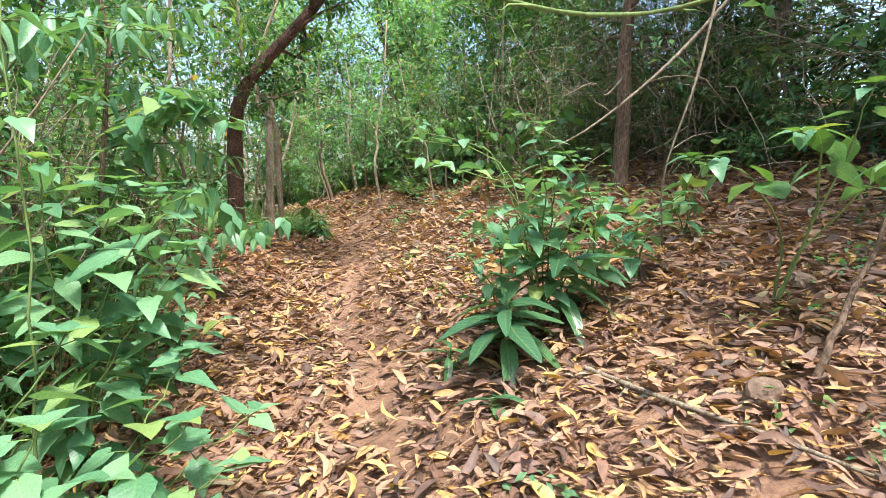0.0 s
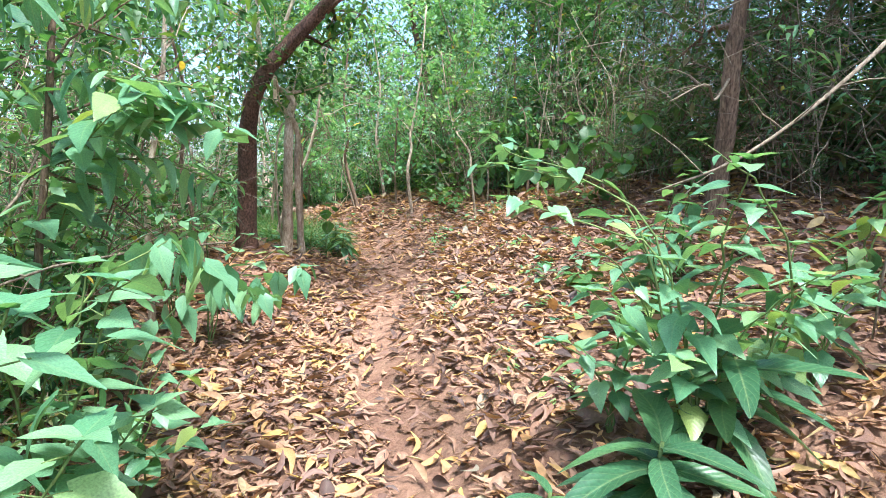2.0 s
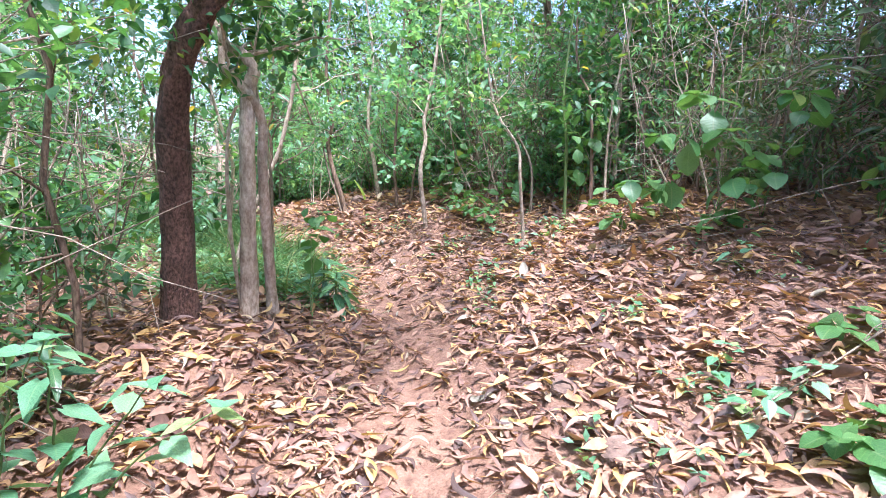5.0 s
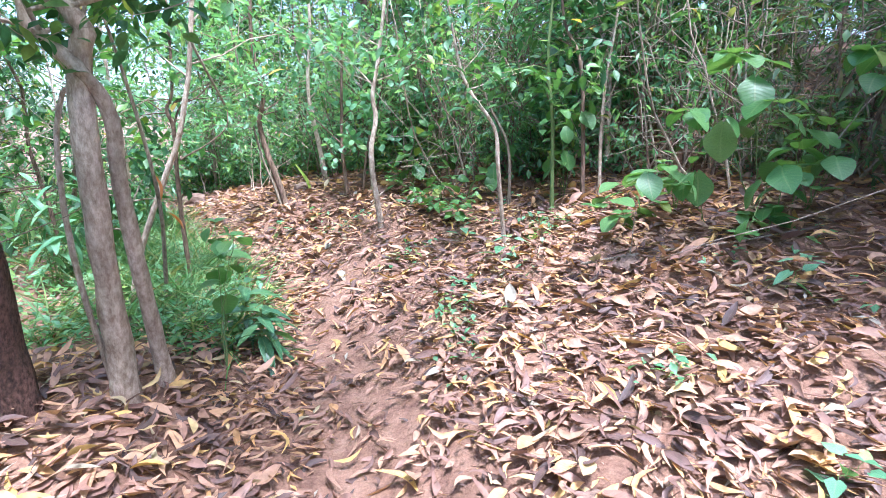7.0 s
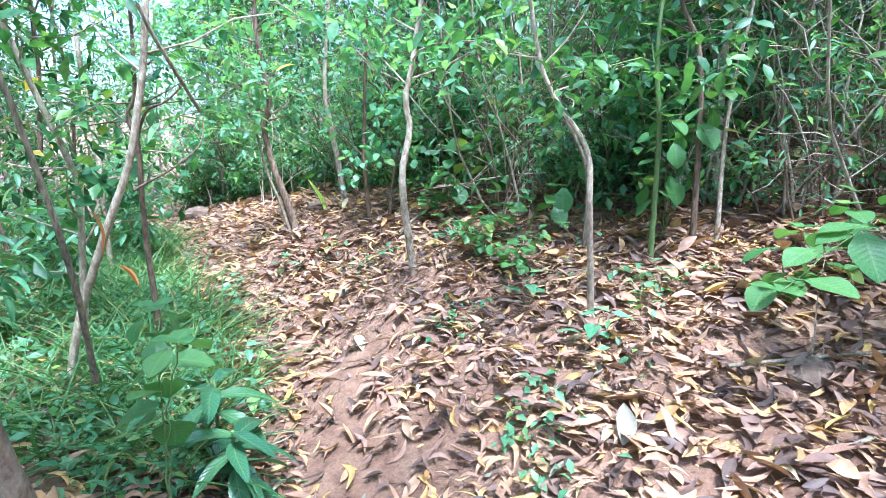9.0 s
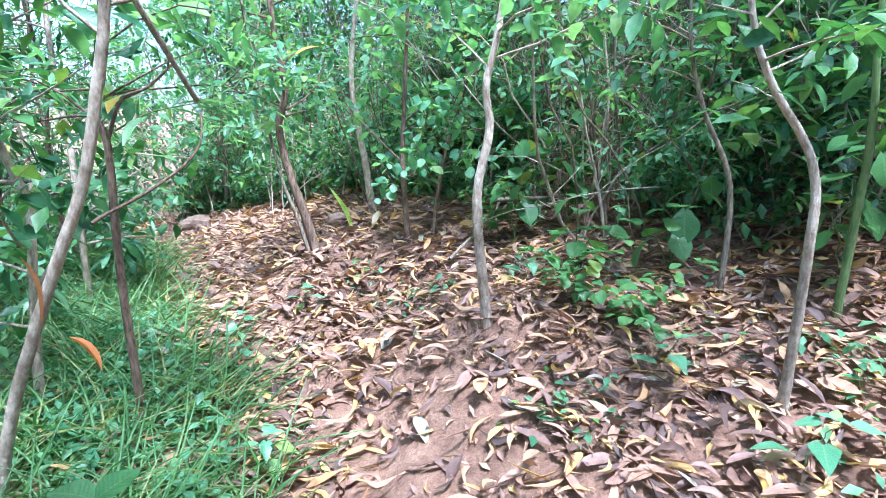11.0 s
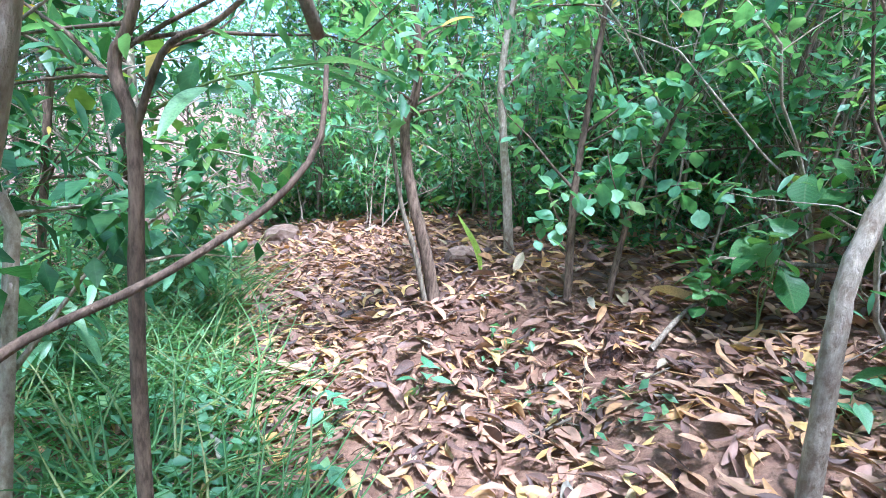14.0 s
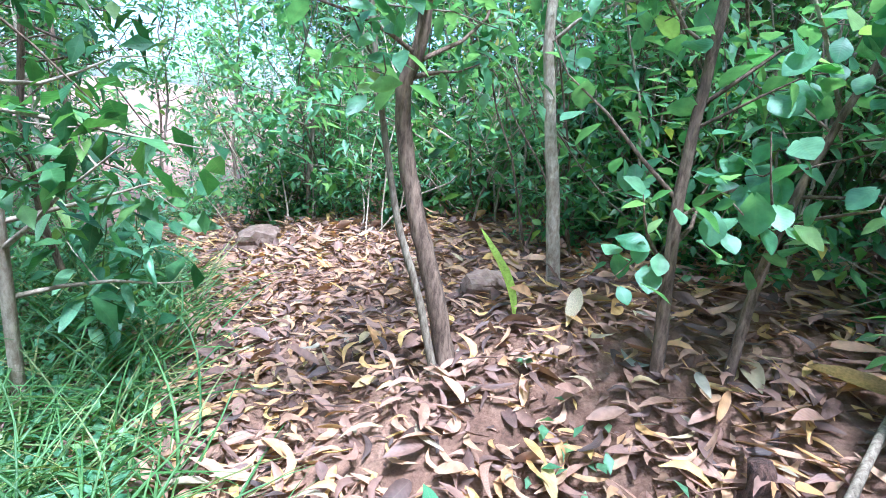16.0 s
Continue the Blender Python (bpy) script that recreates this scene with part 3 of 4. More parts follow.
def woods():
    rng = np.random.default_rng(5)
    near_sap, far_sap = sapling_set(rng, (FAR_OVAL, NARROW), 1), sapling_set(rng, (KITE, KITE_NARROW), 2)
    near_bush, far_bush = bush_set(rng, (FAR_OVAL, NARROW), 12), bush_set(rng, (KITE, KITE_NARROW), 20)
    big = []
    for k in range(3):
        line = bent(rng, rng.uniform(8.0, 10.0), 1.2, 12, 0.12)
        big.append(tree_meshes(rng, line, 0.12, 0.03, (BARK_BROWN, BARK_DARK, BARK_PALE)[k], KITE, (LEAF_WOOD, LEAF_GROVE, LEAF_WOOD)[k], 30, 2.4, 44, 0.17, 0.22, 0.2, 9, 0.05, 0.05, 4))

    def edge_distance(x, y):
        return min(abs(x - (trail(y) - 1.0)), abs(x - clearing(y))) if y < 13 else y - 11

    n = 0
    while n < 230:
        x, y = rng.uniform(-10, 9), rng.uniform(-1.5, 20)
        if not free(x, y, 1.6 if y < 8 else 0.9, 0.3) or (y < 1 and abs(x) < 2.5):
            continue
        e = edge_distance(x, y)
        if rng.random() < 0.5 * min(1, e / 4):
            continue
        # Right of x = 2, half the saplings take the shade-coloured leaves.
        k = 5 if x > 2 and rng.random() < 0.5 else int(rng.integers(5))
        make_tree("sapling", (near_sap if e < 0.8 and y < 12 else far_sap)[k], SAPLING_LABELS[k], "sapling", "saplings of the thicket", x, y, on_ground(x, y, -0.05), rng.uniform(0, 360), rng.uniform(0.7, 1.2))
        n += 1
    n = 0
    while n < 160:
        x, y = rng.uniform(-9, 8), rng.uniform(-1.5, 19)
        if not free(x, y, 1.55 if y < 7 else 1.0, 0.35) or (x < -5.5 and y < 5) or (y < 1 and abs(x) < 2.2):
            continue
        if -3.4 < x < -1.2 and 7.3 < y < 9.6:
            continue
        e = edge_distance(x, y)
        if rng.random() < 0.6 * min(1, e / 4):
            continue
        # Bushes to the right take the shade-coloured leaves more often.
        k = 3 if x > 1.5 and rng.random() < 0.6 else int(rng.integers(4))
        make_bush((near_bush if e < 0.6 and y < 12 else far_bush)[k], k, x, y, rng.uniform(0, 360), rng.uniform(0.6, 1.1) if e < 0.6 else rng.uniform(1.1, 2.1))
        n += 1
    thickets = thicket_set(rng)
    for k in range(48):
        y = rng.uniform(5.5, 13.0)
        make_thicket(thickets, k % 3, clearing(y) + rng.uniform(0.15, 1.5), y, rng.uniform(0, 360), rng.uniform(0.75, 1.2))
    for k in range(26):
        y = rng.uniform(2.0, 8.0)
        make_thicket(thickets, k % 3, trail(y) - rng.uniform(2.0, 3.6), y, rng.uniform(0, 360), rng.uniform(0.75, 1.2))
    for k in range(44):
        y = rng.uniform(4.5, 13.0)
        x = clearing(y) + rng.uniform(0.25, 1.3)
        j = 3 if x > 1.2 and rng.random() < 0.5 else int(rng.integers(3))
        make_bush((near_bush if k % 3 == 0 else far_bush)[j], j, x, y, rng.uniform(0, 360), rng.uniform(0.45, 0.85) if x < clearing(y) + 0.6 else rng.uniform(0.9, 1.5))
    for k in range(34):
        y = rng.uniform(1.2, 7.2)
        x = trail(y) - rng.uniform(2.2, 3.8)
        j = int(rng.integers(4))
        make_bush((near_bush if k % 2 == 0 else far_bush)[j], j, x, y, rng.uniform(0, 360), rng.uniform(0.6, 1.3))
    # The last two trees are added to keep sky light off the right slope.
    spots = [(-6.5, 4), (-7.5, 9.5), (-4.5, 17.5), (1.5, 14.5), (4.6, 9.5), (4.9, 5), (5.0, 0.5), (-5.5, -0.5), (-9.5, 15), (7.5, 13), (-1.5, 18), (-9, 6), (8, 3), (4.5, -5), (-8, -5),
             (-13, 20), (-6, 22), (4, 20), (11, 18), (-14, 11), (10, 8), (4.4, 7.2), (4.7, 3.0)]
    for i, (x, y) in enumerate(spots):
        make_tree("tree", big[i % 3], "tall forest tree with a dense green crown", "tree", "forest trees", x, y, on_ground(x, y, -0.1), rng.uniform(0, 360), rng.uniform(0.85, 1.15))


woods()


# ---- plants beside the trail, each leaf by itself ----
def herb(seed, base, stems, leaves, label, category="shrub", group="", leaf_size=0.11, gap=0.085, droop=-0.35, stem_mat=None, name="shrub", radius=0.006, start=0.18, top_small=0.55):
    """A plant of several stems, given by lines of points, with pairs of leaves at the nodes."""
    rng = np.random.default_rng(seed)
    bx, by = base
    bz = on_ground(bx, by, -0.02)
    r = root(name, bx, by, bz, label, category, group)
    for pts in stems:
        line = smooth_line([(0, 0, 0)] + [(p[0] - bx, p[1] - by, p[2] - bz) for p in pts], 14)
        line[1:] += rng.normal(0, 0.006, (13, 3))
        part("stem", tube(Geo(), line, radius, radius * 0.35, 6).mesh("stem", stem_mat or STEM), r)
        length = float(np.sum(np.linalg.norm(np.diff(line, axis=0), axis=1)))
        nodes = max(2, int(length * (1 - start) / gap))
        turn = rng.uniform(0, 6.28)
        for i in range(nodes):
            s = start + (1 - start) * (i + 0.6) / nodes
            p = point_on(line, min(s, 1.0))
            turn += 1.57 + rng.normal(0, 0.25)
            for side in (0, math.pi):
                if rng.random() < 0.1:
                    continue
                yaw = turn + side + rng.normal(0, 0.2)
                size = leaf_size * rng.uniform(0.75, 1.25) * (1 - (1 - top_small) * s ** 4)
                stalk = 0.03 + 0.02 * rng.random()
                q = p + np.array([math.cos(yaw), math.sin(yaw), 0.25]) * stalk
                part("leaf", leaves[int(rng.integers(len(leaves)))], r, "", leaf_pose(q, yaw, droop + rng.normal(0, 0.3) + 0.5 * max(0, s - 0.85), rng.normal(0, 0.25), size))
                if stem_mat is None and leaf_size > 0.155:
                    part("leaf_stalk", tube(Geo(), [p, (p + q) / 2, q + (q - p) * 0.1], 0.0022, 0.0015, 4).mesh("leaf_stalk", STEM), r)
        for j in range(3):
            yaw = turn + j * 2.1
            part("leaf", leaves[0], r, "", leaf_pose(line[-1], yaw, 0.35, 0, leaf_size * 0.5))
    return r


def tall_herbs(seed, base, tips, **more):
    """Stems that rise from one base and arch towards the given tips."""
    bx, by = base
    bz = on_ground(bx, by)
    stems = []
    for tx, ty, tz in tips:
        mid = (bx + (tx - bx) * 0.3, by + (ty - by) * 0.3, bz + (tz - bz) * 0.6)
        stems.append([mid, (tx, ty, tz)])
    return herb(seed, base, stems, **more)


HEDGE = dict(leaves=HEART_MESHES, label="bushy green shrub with toothed heart-shaped leaves beside the trail", group="heart-leaved shrubs", leaf_size=0.165, gap=0.095, droop=-0.18)
tall_herbs(31, (-1.25, 1.15), [(-1.15, 1.2, 1.45), (-0.95, 1.3, 1.05), (-1.35, 1.3, 1.75), (-0.85, 1.05, 0.75)], **HEDGE)
tall_herbs(32, (-1.3, 1.75), [(-0.93, 1.75, 1.42), (-1.15, 1.9, 1.45), (-0.84, 1.75, 1.22), (-1.25, 1.65, 1.5), (-1.0, 1.7, 1.0)], **HEDGE)
tall_herbs(33, (-1.4, 2.35), [(-1.02, 2.1, 1.4), (-1.3, 2.4, 1.38), (-1.05, 2.25, 1.05), (-1.5, 2.2, 1.5)], **HEDGE)
tall_herbs(34, (-1.05, 0.95), [(-0.72, 1.1, 0.78), (-0.9, 1.15, 0.88), (-0.55, 1.15, 0.66), (-0.95, 0.95, 0.9)], **HEDGE)
tall_herbs(35, (-1.05, 1.5), [(-0.75, 1.5, 0.72), (-0.85, 1.75, 0.88), (-0.65, 1.6, 0.55), (-0.7, 1.9, 0.6)], **HEDGE)
tall_herbs(37, (-1.7, 1.5), [(-1.55, 1.6, 1.6), (-1.75, 1.8, 1.45), (-1.5, 1.2, 1.25), (-1.9, 1.4, 1.5)], **HEDGE)
tall_herbs(39, (-1.9, 2.2), [(-1.7, 2.3, 1.5), (-2.0, 2.4, 1.6), (-1.8, 2.0, 1.35)], **HEDGE)
tall_herbs(43, (-1.2, 0.35), [(-0.95, 0.6, 0.85), (-1.1, 0.8, 1.2), (-0.85, 0.7, 0.5)], **HEDGE)
# tall single stalk
herb(45, (-1.08, 1.32), [[(-1.05, 1.3, 0.6), (-1.04, 1.32, 1.2), (-1.08, 1.35, 1.95)]], HEART_MESHES, "tall single green stalk with sparse toothed leaves", group="heart-leaved shrubs", gap=0.2, leaf_size=0.11)
SPARSE = dict(HEDGE, label="sparse green shrub with few heart-shaped leaves over fallen leaves", leaf_size=0.13, gap=0.13)
tall_herbs(41, (-2.0, 4.5), [(-1.66, 4.4, 1.28), (-1.5, 4.45, 1.2), (-1.95, 4.4, 1.4)], **SPARSE)
tall_herbs(47, (-2.3, 4.6), [(-2.05, 4.5, 1.32), (-2.3, 4.4, 1.5), (-2.5, 4.6, 1.35)], **SPARSE)
tall_herbs(48, (-2.1, 3.5), [(-1.75, 3.5, 1.25), (-1.95, 3.4, 1.45), (-1.65, 3.35, 0.95)], **SPARSE)
tall_herbs(44, (-1.6, 3.0), [(-1.35, 3.0, 0.85), (-1.5, 3.15, 0.95), (-1.2, 2.9, 0.7)], **SPARSE)
# branches that reach across, with hanging leaves
REACH = dict(leaves=HEART_MESHES, group="heart-leaved shrubs", gap=0.075, leaf_size=0.125, droop=-1.05, radius=0.004, top_small=0.8, start=0.3)
herb(46, (-1.6, 2.4), [[(-1.45, 2.45, 1.1), (-1.22, 2.6, 1.42), (-1.19, 2.85, 1.29), (-1.08, 3.15, 1.12)]], label="green shrub branch with hanging pointed leaves", **REACH)
herb(50, (-1.75, 3.0), [[(-1.5, 3.1, 1.05), (-1.2, 3.25, 1.16), (-0.99, 3.34, 1.24)]], label="arching green shoot with a bright leafy tip", **REACH)
herb(42, (-2.2, 3.0), [[(-2.0, 3.0, 1.3), (-1.55, 3.0, 1.9), (-1.2, 3.1, 1.79)], [(-2.0, 3.2, 1.4), (-1.75, 3.2, 1.85), (-1.4, 3.0, 1.83)]], label="tall green shrub branch with long drooping leaves", **dict(REACH, leaf_size=0.17, droop=-0.35))

# shrub on the other side of the trail
RIGHT = dict(leaves=HEART_MESHES, label="green shrub with toothed pointed leaves on the leaf-strewn slope", group="heart-leaved shrubs", leaf_size=0.15, gap=0.085, droop=-0.2)
tall_herbs(51, (0.55, 2.85), [(0.46, 2.45, 1.72), (0.3, 2.55, 1.42), (0.72, 2.55, 1.4), (0.12, 2.7, 1.3), (0.6, 2.65, 1.6), (0.35, 2.5, 1.15)], **RIGHT)
tall_herbs(52, (0.85, 3.0), [(0.8, 2.7, 1.35), (1.05, 2.8, 1.35), (0.95, 3.0, 1.45), (0.65, 2.9, 1.1)], **RIGHT)
tall_herbs(53, (1.15, 3.15), [(1.25, 2.9, 1.35), (1.1, 3.0, 1.25), (1.4, 3.1, 1.4)], **RIGHT)
tall_herbs(54, (0.35, 3.15), [(0.1, 3.0, 1.05), (0.3, 2.95, 1.2), (0.5, 3.1, 1.2)], **RIGHT)
tall_herbs(55, (1.7, 3.7), [(1.6, 3.5, 1.6), (1.85, 3.6, 1.75), (1.4, 3.6, 1.4)], **RIGHT)
tall_herbs(58, (0.8, 3.95), [(0.5, 3.7, 1.5), (0.8, 3.8, 1.65), (0.35, 3.6, 1.3), (0.65, 3.7, 1.4)], **RIGHT)
tall_herbs(59, (1.1, 4.4), [(0.9, 4.2, 1.5), (1.1, 4.3, 1.75), (1.3, 4.3, 1.6)], **RIGHT)
# long arching shoots of the same shrub
for k, pts in enumerate(([(0.4, 2.75, 1.35), (0.08, 2.75, 1.52), (-0.17, 2.95, 1.575)], [(0.35, 2.85, 1.5), (0.0, 3.05, 1.68), (-0.236, 3.2, 1.7)], [(0.3, 2.9, 1.55), (-0.05, 3.15, 1.74), (-0.21, 3.3, 1.85)])):
    herb(64 + k, (0.55, 2.8), [pts], HEART_MESHES, "long arching yellow-green shoot with pointed leaves", "shrub", "arching shoots", 0.11, 0.13, radius=0.005, start=0.45)
# bare yellowish arching shoots of the same side
for k, pts in enumerate(([(0.45, 2.9, 1.0), (0.25, 2.75, 1.35), (0.0, 2.7, 1.5)], [(0.7, 2.9, 1.1), (0.35, 2.9, 1.2), (0.05, 2.9, 1.15)], [(0.8, 2.8, 1.2), (0.6, 2.6, 1.6), (0.35, 2.5, 1.75)])):
    herb(60 + k, (0.6, 2.95), [pts], HEART_MESHES, "thin arching yellow-green shoot with few leaves", "shrub", "arching shoots", 0.07, 0.3, radius=0.005)
# sapling with broad leaves near the start
herb(56, (1.62, 2.55), [[(1.65, 2.4, 1.2), (1.55, 2.2, 1.6), (1.3, 1.95, 1.62)], [(1.65, 2.4, 1.2), (1.75, 2.3, 1.6), (1.75, 2.2, 1.85)], [(1.65, 2.4, 1.15), (1.75, 2.1, 1.5), (1.6, 1.85, 1.5)], [(1.6, 2.5, 1.2), (1.35, 2.4, 1.5), (1.05, 2.3, 1.55)]],
     ROUND_MESHES[:1] + HEART_MESHES, "young sapling with broad yellow-tinged green leaves", "sapling", "", 0.15, 0.11, -0.45, radius=0.007, start=0.5)
herb(57, (1.33, 1.85), [[(1.5, 1.95, 0.95), (1.75, 2.1, 1.25), (2.0, 2.25, 1.7)]], HEART_MESHES, "leaning bare greenish-brown sapling stem", "sapling", "", 0.1, 0.3, radius=0.016, start=0.8, stem_mat=BARK_BROWN)

# dark plants with long leaves
def rosette(seed, base, rise, n, length, label, group="long-leaved plants"):
    rng = np.random.default_rng(seed)
    bx, by = base
    r = root("plant", bx, by, on_ground(bx, by, -0.01), label, "plant", group)
    line = smooth_line([(0, 0, 0), (0.01, 0, rise * 0.5), (0.02, -0.02, rise)], 8)
    part("stem", tube(Geo(), line, 0.009, 0.006, 7).mesh("stem", STEM), r)
    for i in range(n):
        s = 0.35 + 0.65 * (i + 0.5) / n
        yaw = i * 2.4 + rng.normal(0, 0.15)
        part("leaf", LANCE_MESHES[i % 3], r, "", leaf_pose(point_on(line, s), yaw, -0.55 + 0.9 * s - 0.1 + rng.normal(0, 0.12), rng.normal(0, 0.2), length * rng.uniform(0.8, 1.15)))
    return r


rosette(71, (0.3, 2.55), 0.36, 20, 0.33, "dark green plant with long drooping ribbed leaves")
rosette(72, (0.62, 2.8), 0.42, 16, 0.32, "dark green plant with long glossy leaves")
rosette(73, (0.02, 2.75), 0.16, 7, 0.2, "low dark green seedling with ribbed leaves")
rosette(74, (0.2, 2.25), 0.08, 6, 0.2, "low dark green seedling with ribbed leaves")
rosette(75, (-1.62, 6.85), 0.32, 14, 0.22, "dark green leafy plant at the trail's edge")
rosette(76, (-1.75, 7.05), 0.4, 12, 0.22, "dark green leafy plant at the trail's edge")
rosette(77, (-2.6, 5.3), 0.3, 10, 0.2, "dark green seedling among the shrubs")

# round-leaved shoots on the slope
ROUND = dict(leaves=ROUND_MESHES, label="thin shoots with broad rounded light green leaves", group="round-leaved shoots", leaf_size=0.135, gap=0.1, droop=-0.3, radius=0.004, start=0.35)
tall_herbs(81, (0.6, 7.25), [(0.5, 7.05, 1.55), (0.62, 7.2, 1.75), (0.75, 7.1, 1.6)], **ROUND)
tall_herbs(82, (1.2, 6.75), [(1.1, 6.6, 1.65), (1.25, 6.6, 1.85), (1.0, 6.7, 1.6)], **ROUND)
tall_herbs(83, (0.95, 7.3), [(0.9, 7.1, 1.7), (1.05, 7.2, 1.9), (0.8, 7.2, 1.85)], **ROUND)
tall_herbs(84, (1.45, 6.9), [(1.1, 6.5, 2.1), (1.3, 6.6, 2.2), (1.6, 6.7, 2.1)], **ROUND)
tall_herbs(85, (0.45, 8.05), [(0.3, 7.8, 2.2), (0.55, 7.8, 2.35), (0.2, 7.9, 1.9)], **ROUND)
tall_herbs(86, (-0.45, 8.7), [(-0.6, 8.55, 1.62), (-0.5, 8.6, 1.8), (-0.35, 8.6, 1.65)], **ROUND)
tall_herbs(87, (-0.7, 9.2), [(-0.8, 9.0, 1.85), (-0.65, 9.1, 2.15), (-0.55, 9.2, 1.95)], **ROUND)
tall_herbs(88, (-0.35, 9.3), [(-0.5, 9.1, 2.1), (-0.3, 9.2, 2.35), (-0.1, 9.2, 2.0)], **ROUND)
tall_herbs(89, (1.9, 6.3), [(1.7, 6.1, 2.1), (1.95, 6.1, 2.3), (2.1, 6.2, 2.0)], **ROUND)
tall_herbs(90, (-0.05, 8.5), [(-0.15, 8.3, 1.8), (0.1, 8.4, 2.0), (-0.3, 8.4, 1.7)], **ROUND)
tall_herbs(91, (0.55, 4.7), [(0.45, 4.6, 1.05), (0.65, 4.7, 1.1), (0.6, 4.5, 1.0)], **ROUND)
tall_herbs(92, (0.95, 5.3), [(0.85, 5.2, 1.25), (1.05, 5.3, 1.3)], **ROUND)
tall_herbs(93, (-1.75, 6.65), [(-1.62, 6.55, 1.55), (-1.75, 6.7, 1.6)], **ROUND)


# low twiggy greenery at the foot of the crooked sapling
FINE = dict(leaves=ROUND_MESHES, label="low twiggy seedling with many small rounded green leaves", group="low twiggy seedlings", leaf_size=0.065, gap=0.045, droop=-0.15, radius=0.0025, start=0.3, stem_mat=TWIG)
tall_herbs(97, (-0.6, 8.3), [(-0.85, 8.1, 1.66), (-0.55, 8.1, 1.64), (-0.4, 8.2, 1.68), (-0.7, 8.05, 1.56), (-0.5, 8.0, 1.5)], **FINE)
tall_herbs(98, (-0.4, 8.15), [(-0.5, 7.9, 1.5), (-0.3, 7.9, 1.55), (-0.15, 8.0, 1.62), (-0.4, 7.8, 1.42)], **FINE)
tall_herbs(99, (-0.85, 9.35), [(-1.0, 9.2, 1.75), (-0.8, 9.2, 1.82), (-0.65, 9.2, 1.7), (-0.9, 9.1, 1.6)], **FINE)
# drooping branches with large round leaves over the slope
BROAD = dict(ROUND, label="drooping branch with large rounded light green leaves", leaf_size=0.18, gap=0.12, droop=-0.5, start=0.55)
herb(94, (1.25, 7.0), [[(1.15, 6.9, 1.7), (0.85, 6.75, 2.1), (0.53, 6.6, 2.12)], [(1.2, 6.9, 1.7), (1.1, 6.7, 2.15), (1.04, 6.55, 2.17)], [(1.2, 6.9, 1.8), (1.0, 6.75, 2.35), (0.8, 6.6, 2.4)]], **BROAD)
herb(95, (1.0, 7.05), [[(0.9, 6.95, 1.6), (0.55, 6.8, 1.82), (0.19, 6.67, 1.65)], [(0.95, 6.95, 1.5), (0.75, 6.75, 1.8), (0.6, 6.68, 1.75)]], **BROAD)
herb(96, (1.5, 6.85), [[(1.4, 6.75, 1.7), (1.1, 6.6, 1.85), (0.9, 6.5, 1.52)], [(1.45, 6.75, 1.7), (1.4, 6.6, 1.9), (1.28, 6.5, 1.75)], [(1.5, 6.8, 1.8), (1.5, 6.5, 2.35), (1.3, 6.4, 2.4)]], **BROAD)


# leafy branches that hang over the left side near the start
OVER = dict(leaves=leaf_meshes("leaf", LANCES, LEAF_FRESH), label="overhanging branch with long drooping light green leaves", group="overhanging branches", leaf_size=0.2, gap=0.09, droop=-0.7, radius=0.007, start=0.55)
herb(101, (-2.3, 3.3), [[(-2.3, 3.2, 1.6), (-1.9, 3.1, 2.0), (-1.3, 3.0, 1.95)], [(-2.2, 3.2, 1.5), (-1.7, 3.2, 1.7), (-1.25, 3.2, 1.6)]], **OVER)
herb(102, (-2.2, 1.9), [[(-2.2, 1.9, 1.4), (-1.8, 2.0, 2.0), (-1.1, 2.1, 2.02)], [(-2.1, 2.0, 1.6), (-1.9, 2.4, 2.15), (-1.35, 2.7, 2.2)]], **OVER)
herb(103, (-2.5, 2.8), [[(-2.5, 2.8, 1.6), (-2.0, 2.9, 2.3), (-1.2, 3.0, 2.4)], [(-2.4, 2.9, 1.8), (-2.2, 3.4, 2.4), (-1.6, 3.8, 2.5)]], **OVER)
# low plants on the leaf-strewn ground
LOW = dict(leaves=HEART_MESHES, label="small green seedling among fallen leaves", category="seedling", group="seedlings on the slope", leaf_size=0.1, gap=0.06, droop=-0.1, radius=0.003, name="seedling")
for k, (x, y) in enumerate(((0.35, 5.25), (0.55, 5.0), (0.3, 4.9), (1.1, 4.3), (0.9, 6.2), (-0.2, 7.3), (-0.4, 7.8), (-0.75, 8.6), (-2.0, 9.1), (-2.35, 9.0), (-2.25, 8.6), (1.5, 4.6), (-1.75, 7.5), (-1.9, 7.9), (-2.1, 7.4))):
    z = on_ground(x, y)
    herb(110 + k, (x, y), [[(x + 0.02, y - 0.03, z + 0.08), (x + 0.05, y - 0.05, z + 0.17)]], **LOW)
# leafy shoots left of the trail's end
for k, (x, y) in enumerate(((-3.6, 10.0), (-3.9, 10.6), (-3.5, 8.9), (-3.3, 7.9), (-4.4, 11.3))):
    z = on_ground(x, y)
    herb(130 + k, (x, y), [[(x + 0.05, y, z + 0.4), (x + 0.2, y - 0.1, z + 0.85)], [(x - 0.05, y, z + 0.4), (x - 0.1, y - 0.15, z + 0.95)], [(x + 0.1, y, z + 0.3), (x + 0.35, y - 0.1, z + 0.6)]],
         leaf_meshes("leaf", [LANCES[k % 3]], LEAF_FRESH), "leafy shoot with long narrow green leaves beside the trail", group="narrow-leaved shoots", leaf_size=0.17, gap=0.07, droop=-0.3, radius=0.005, start=0.2)


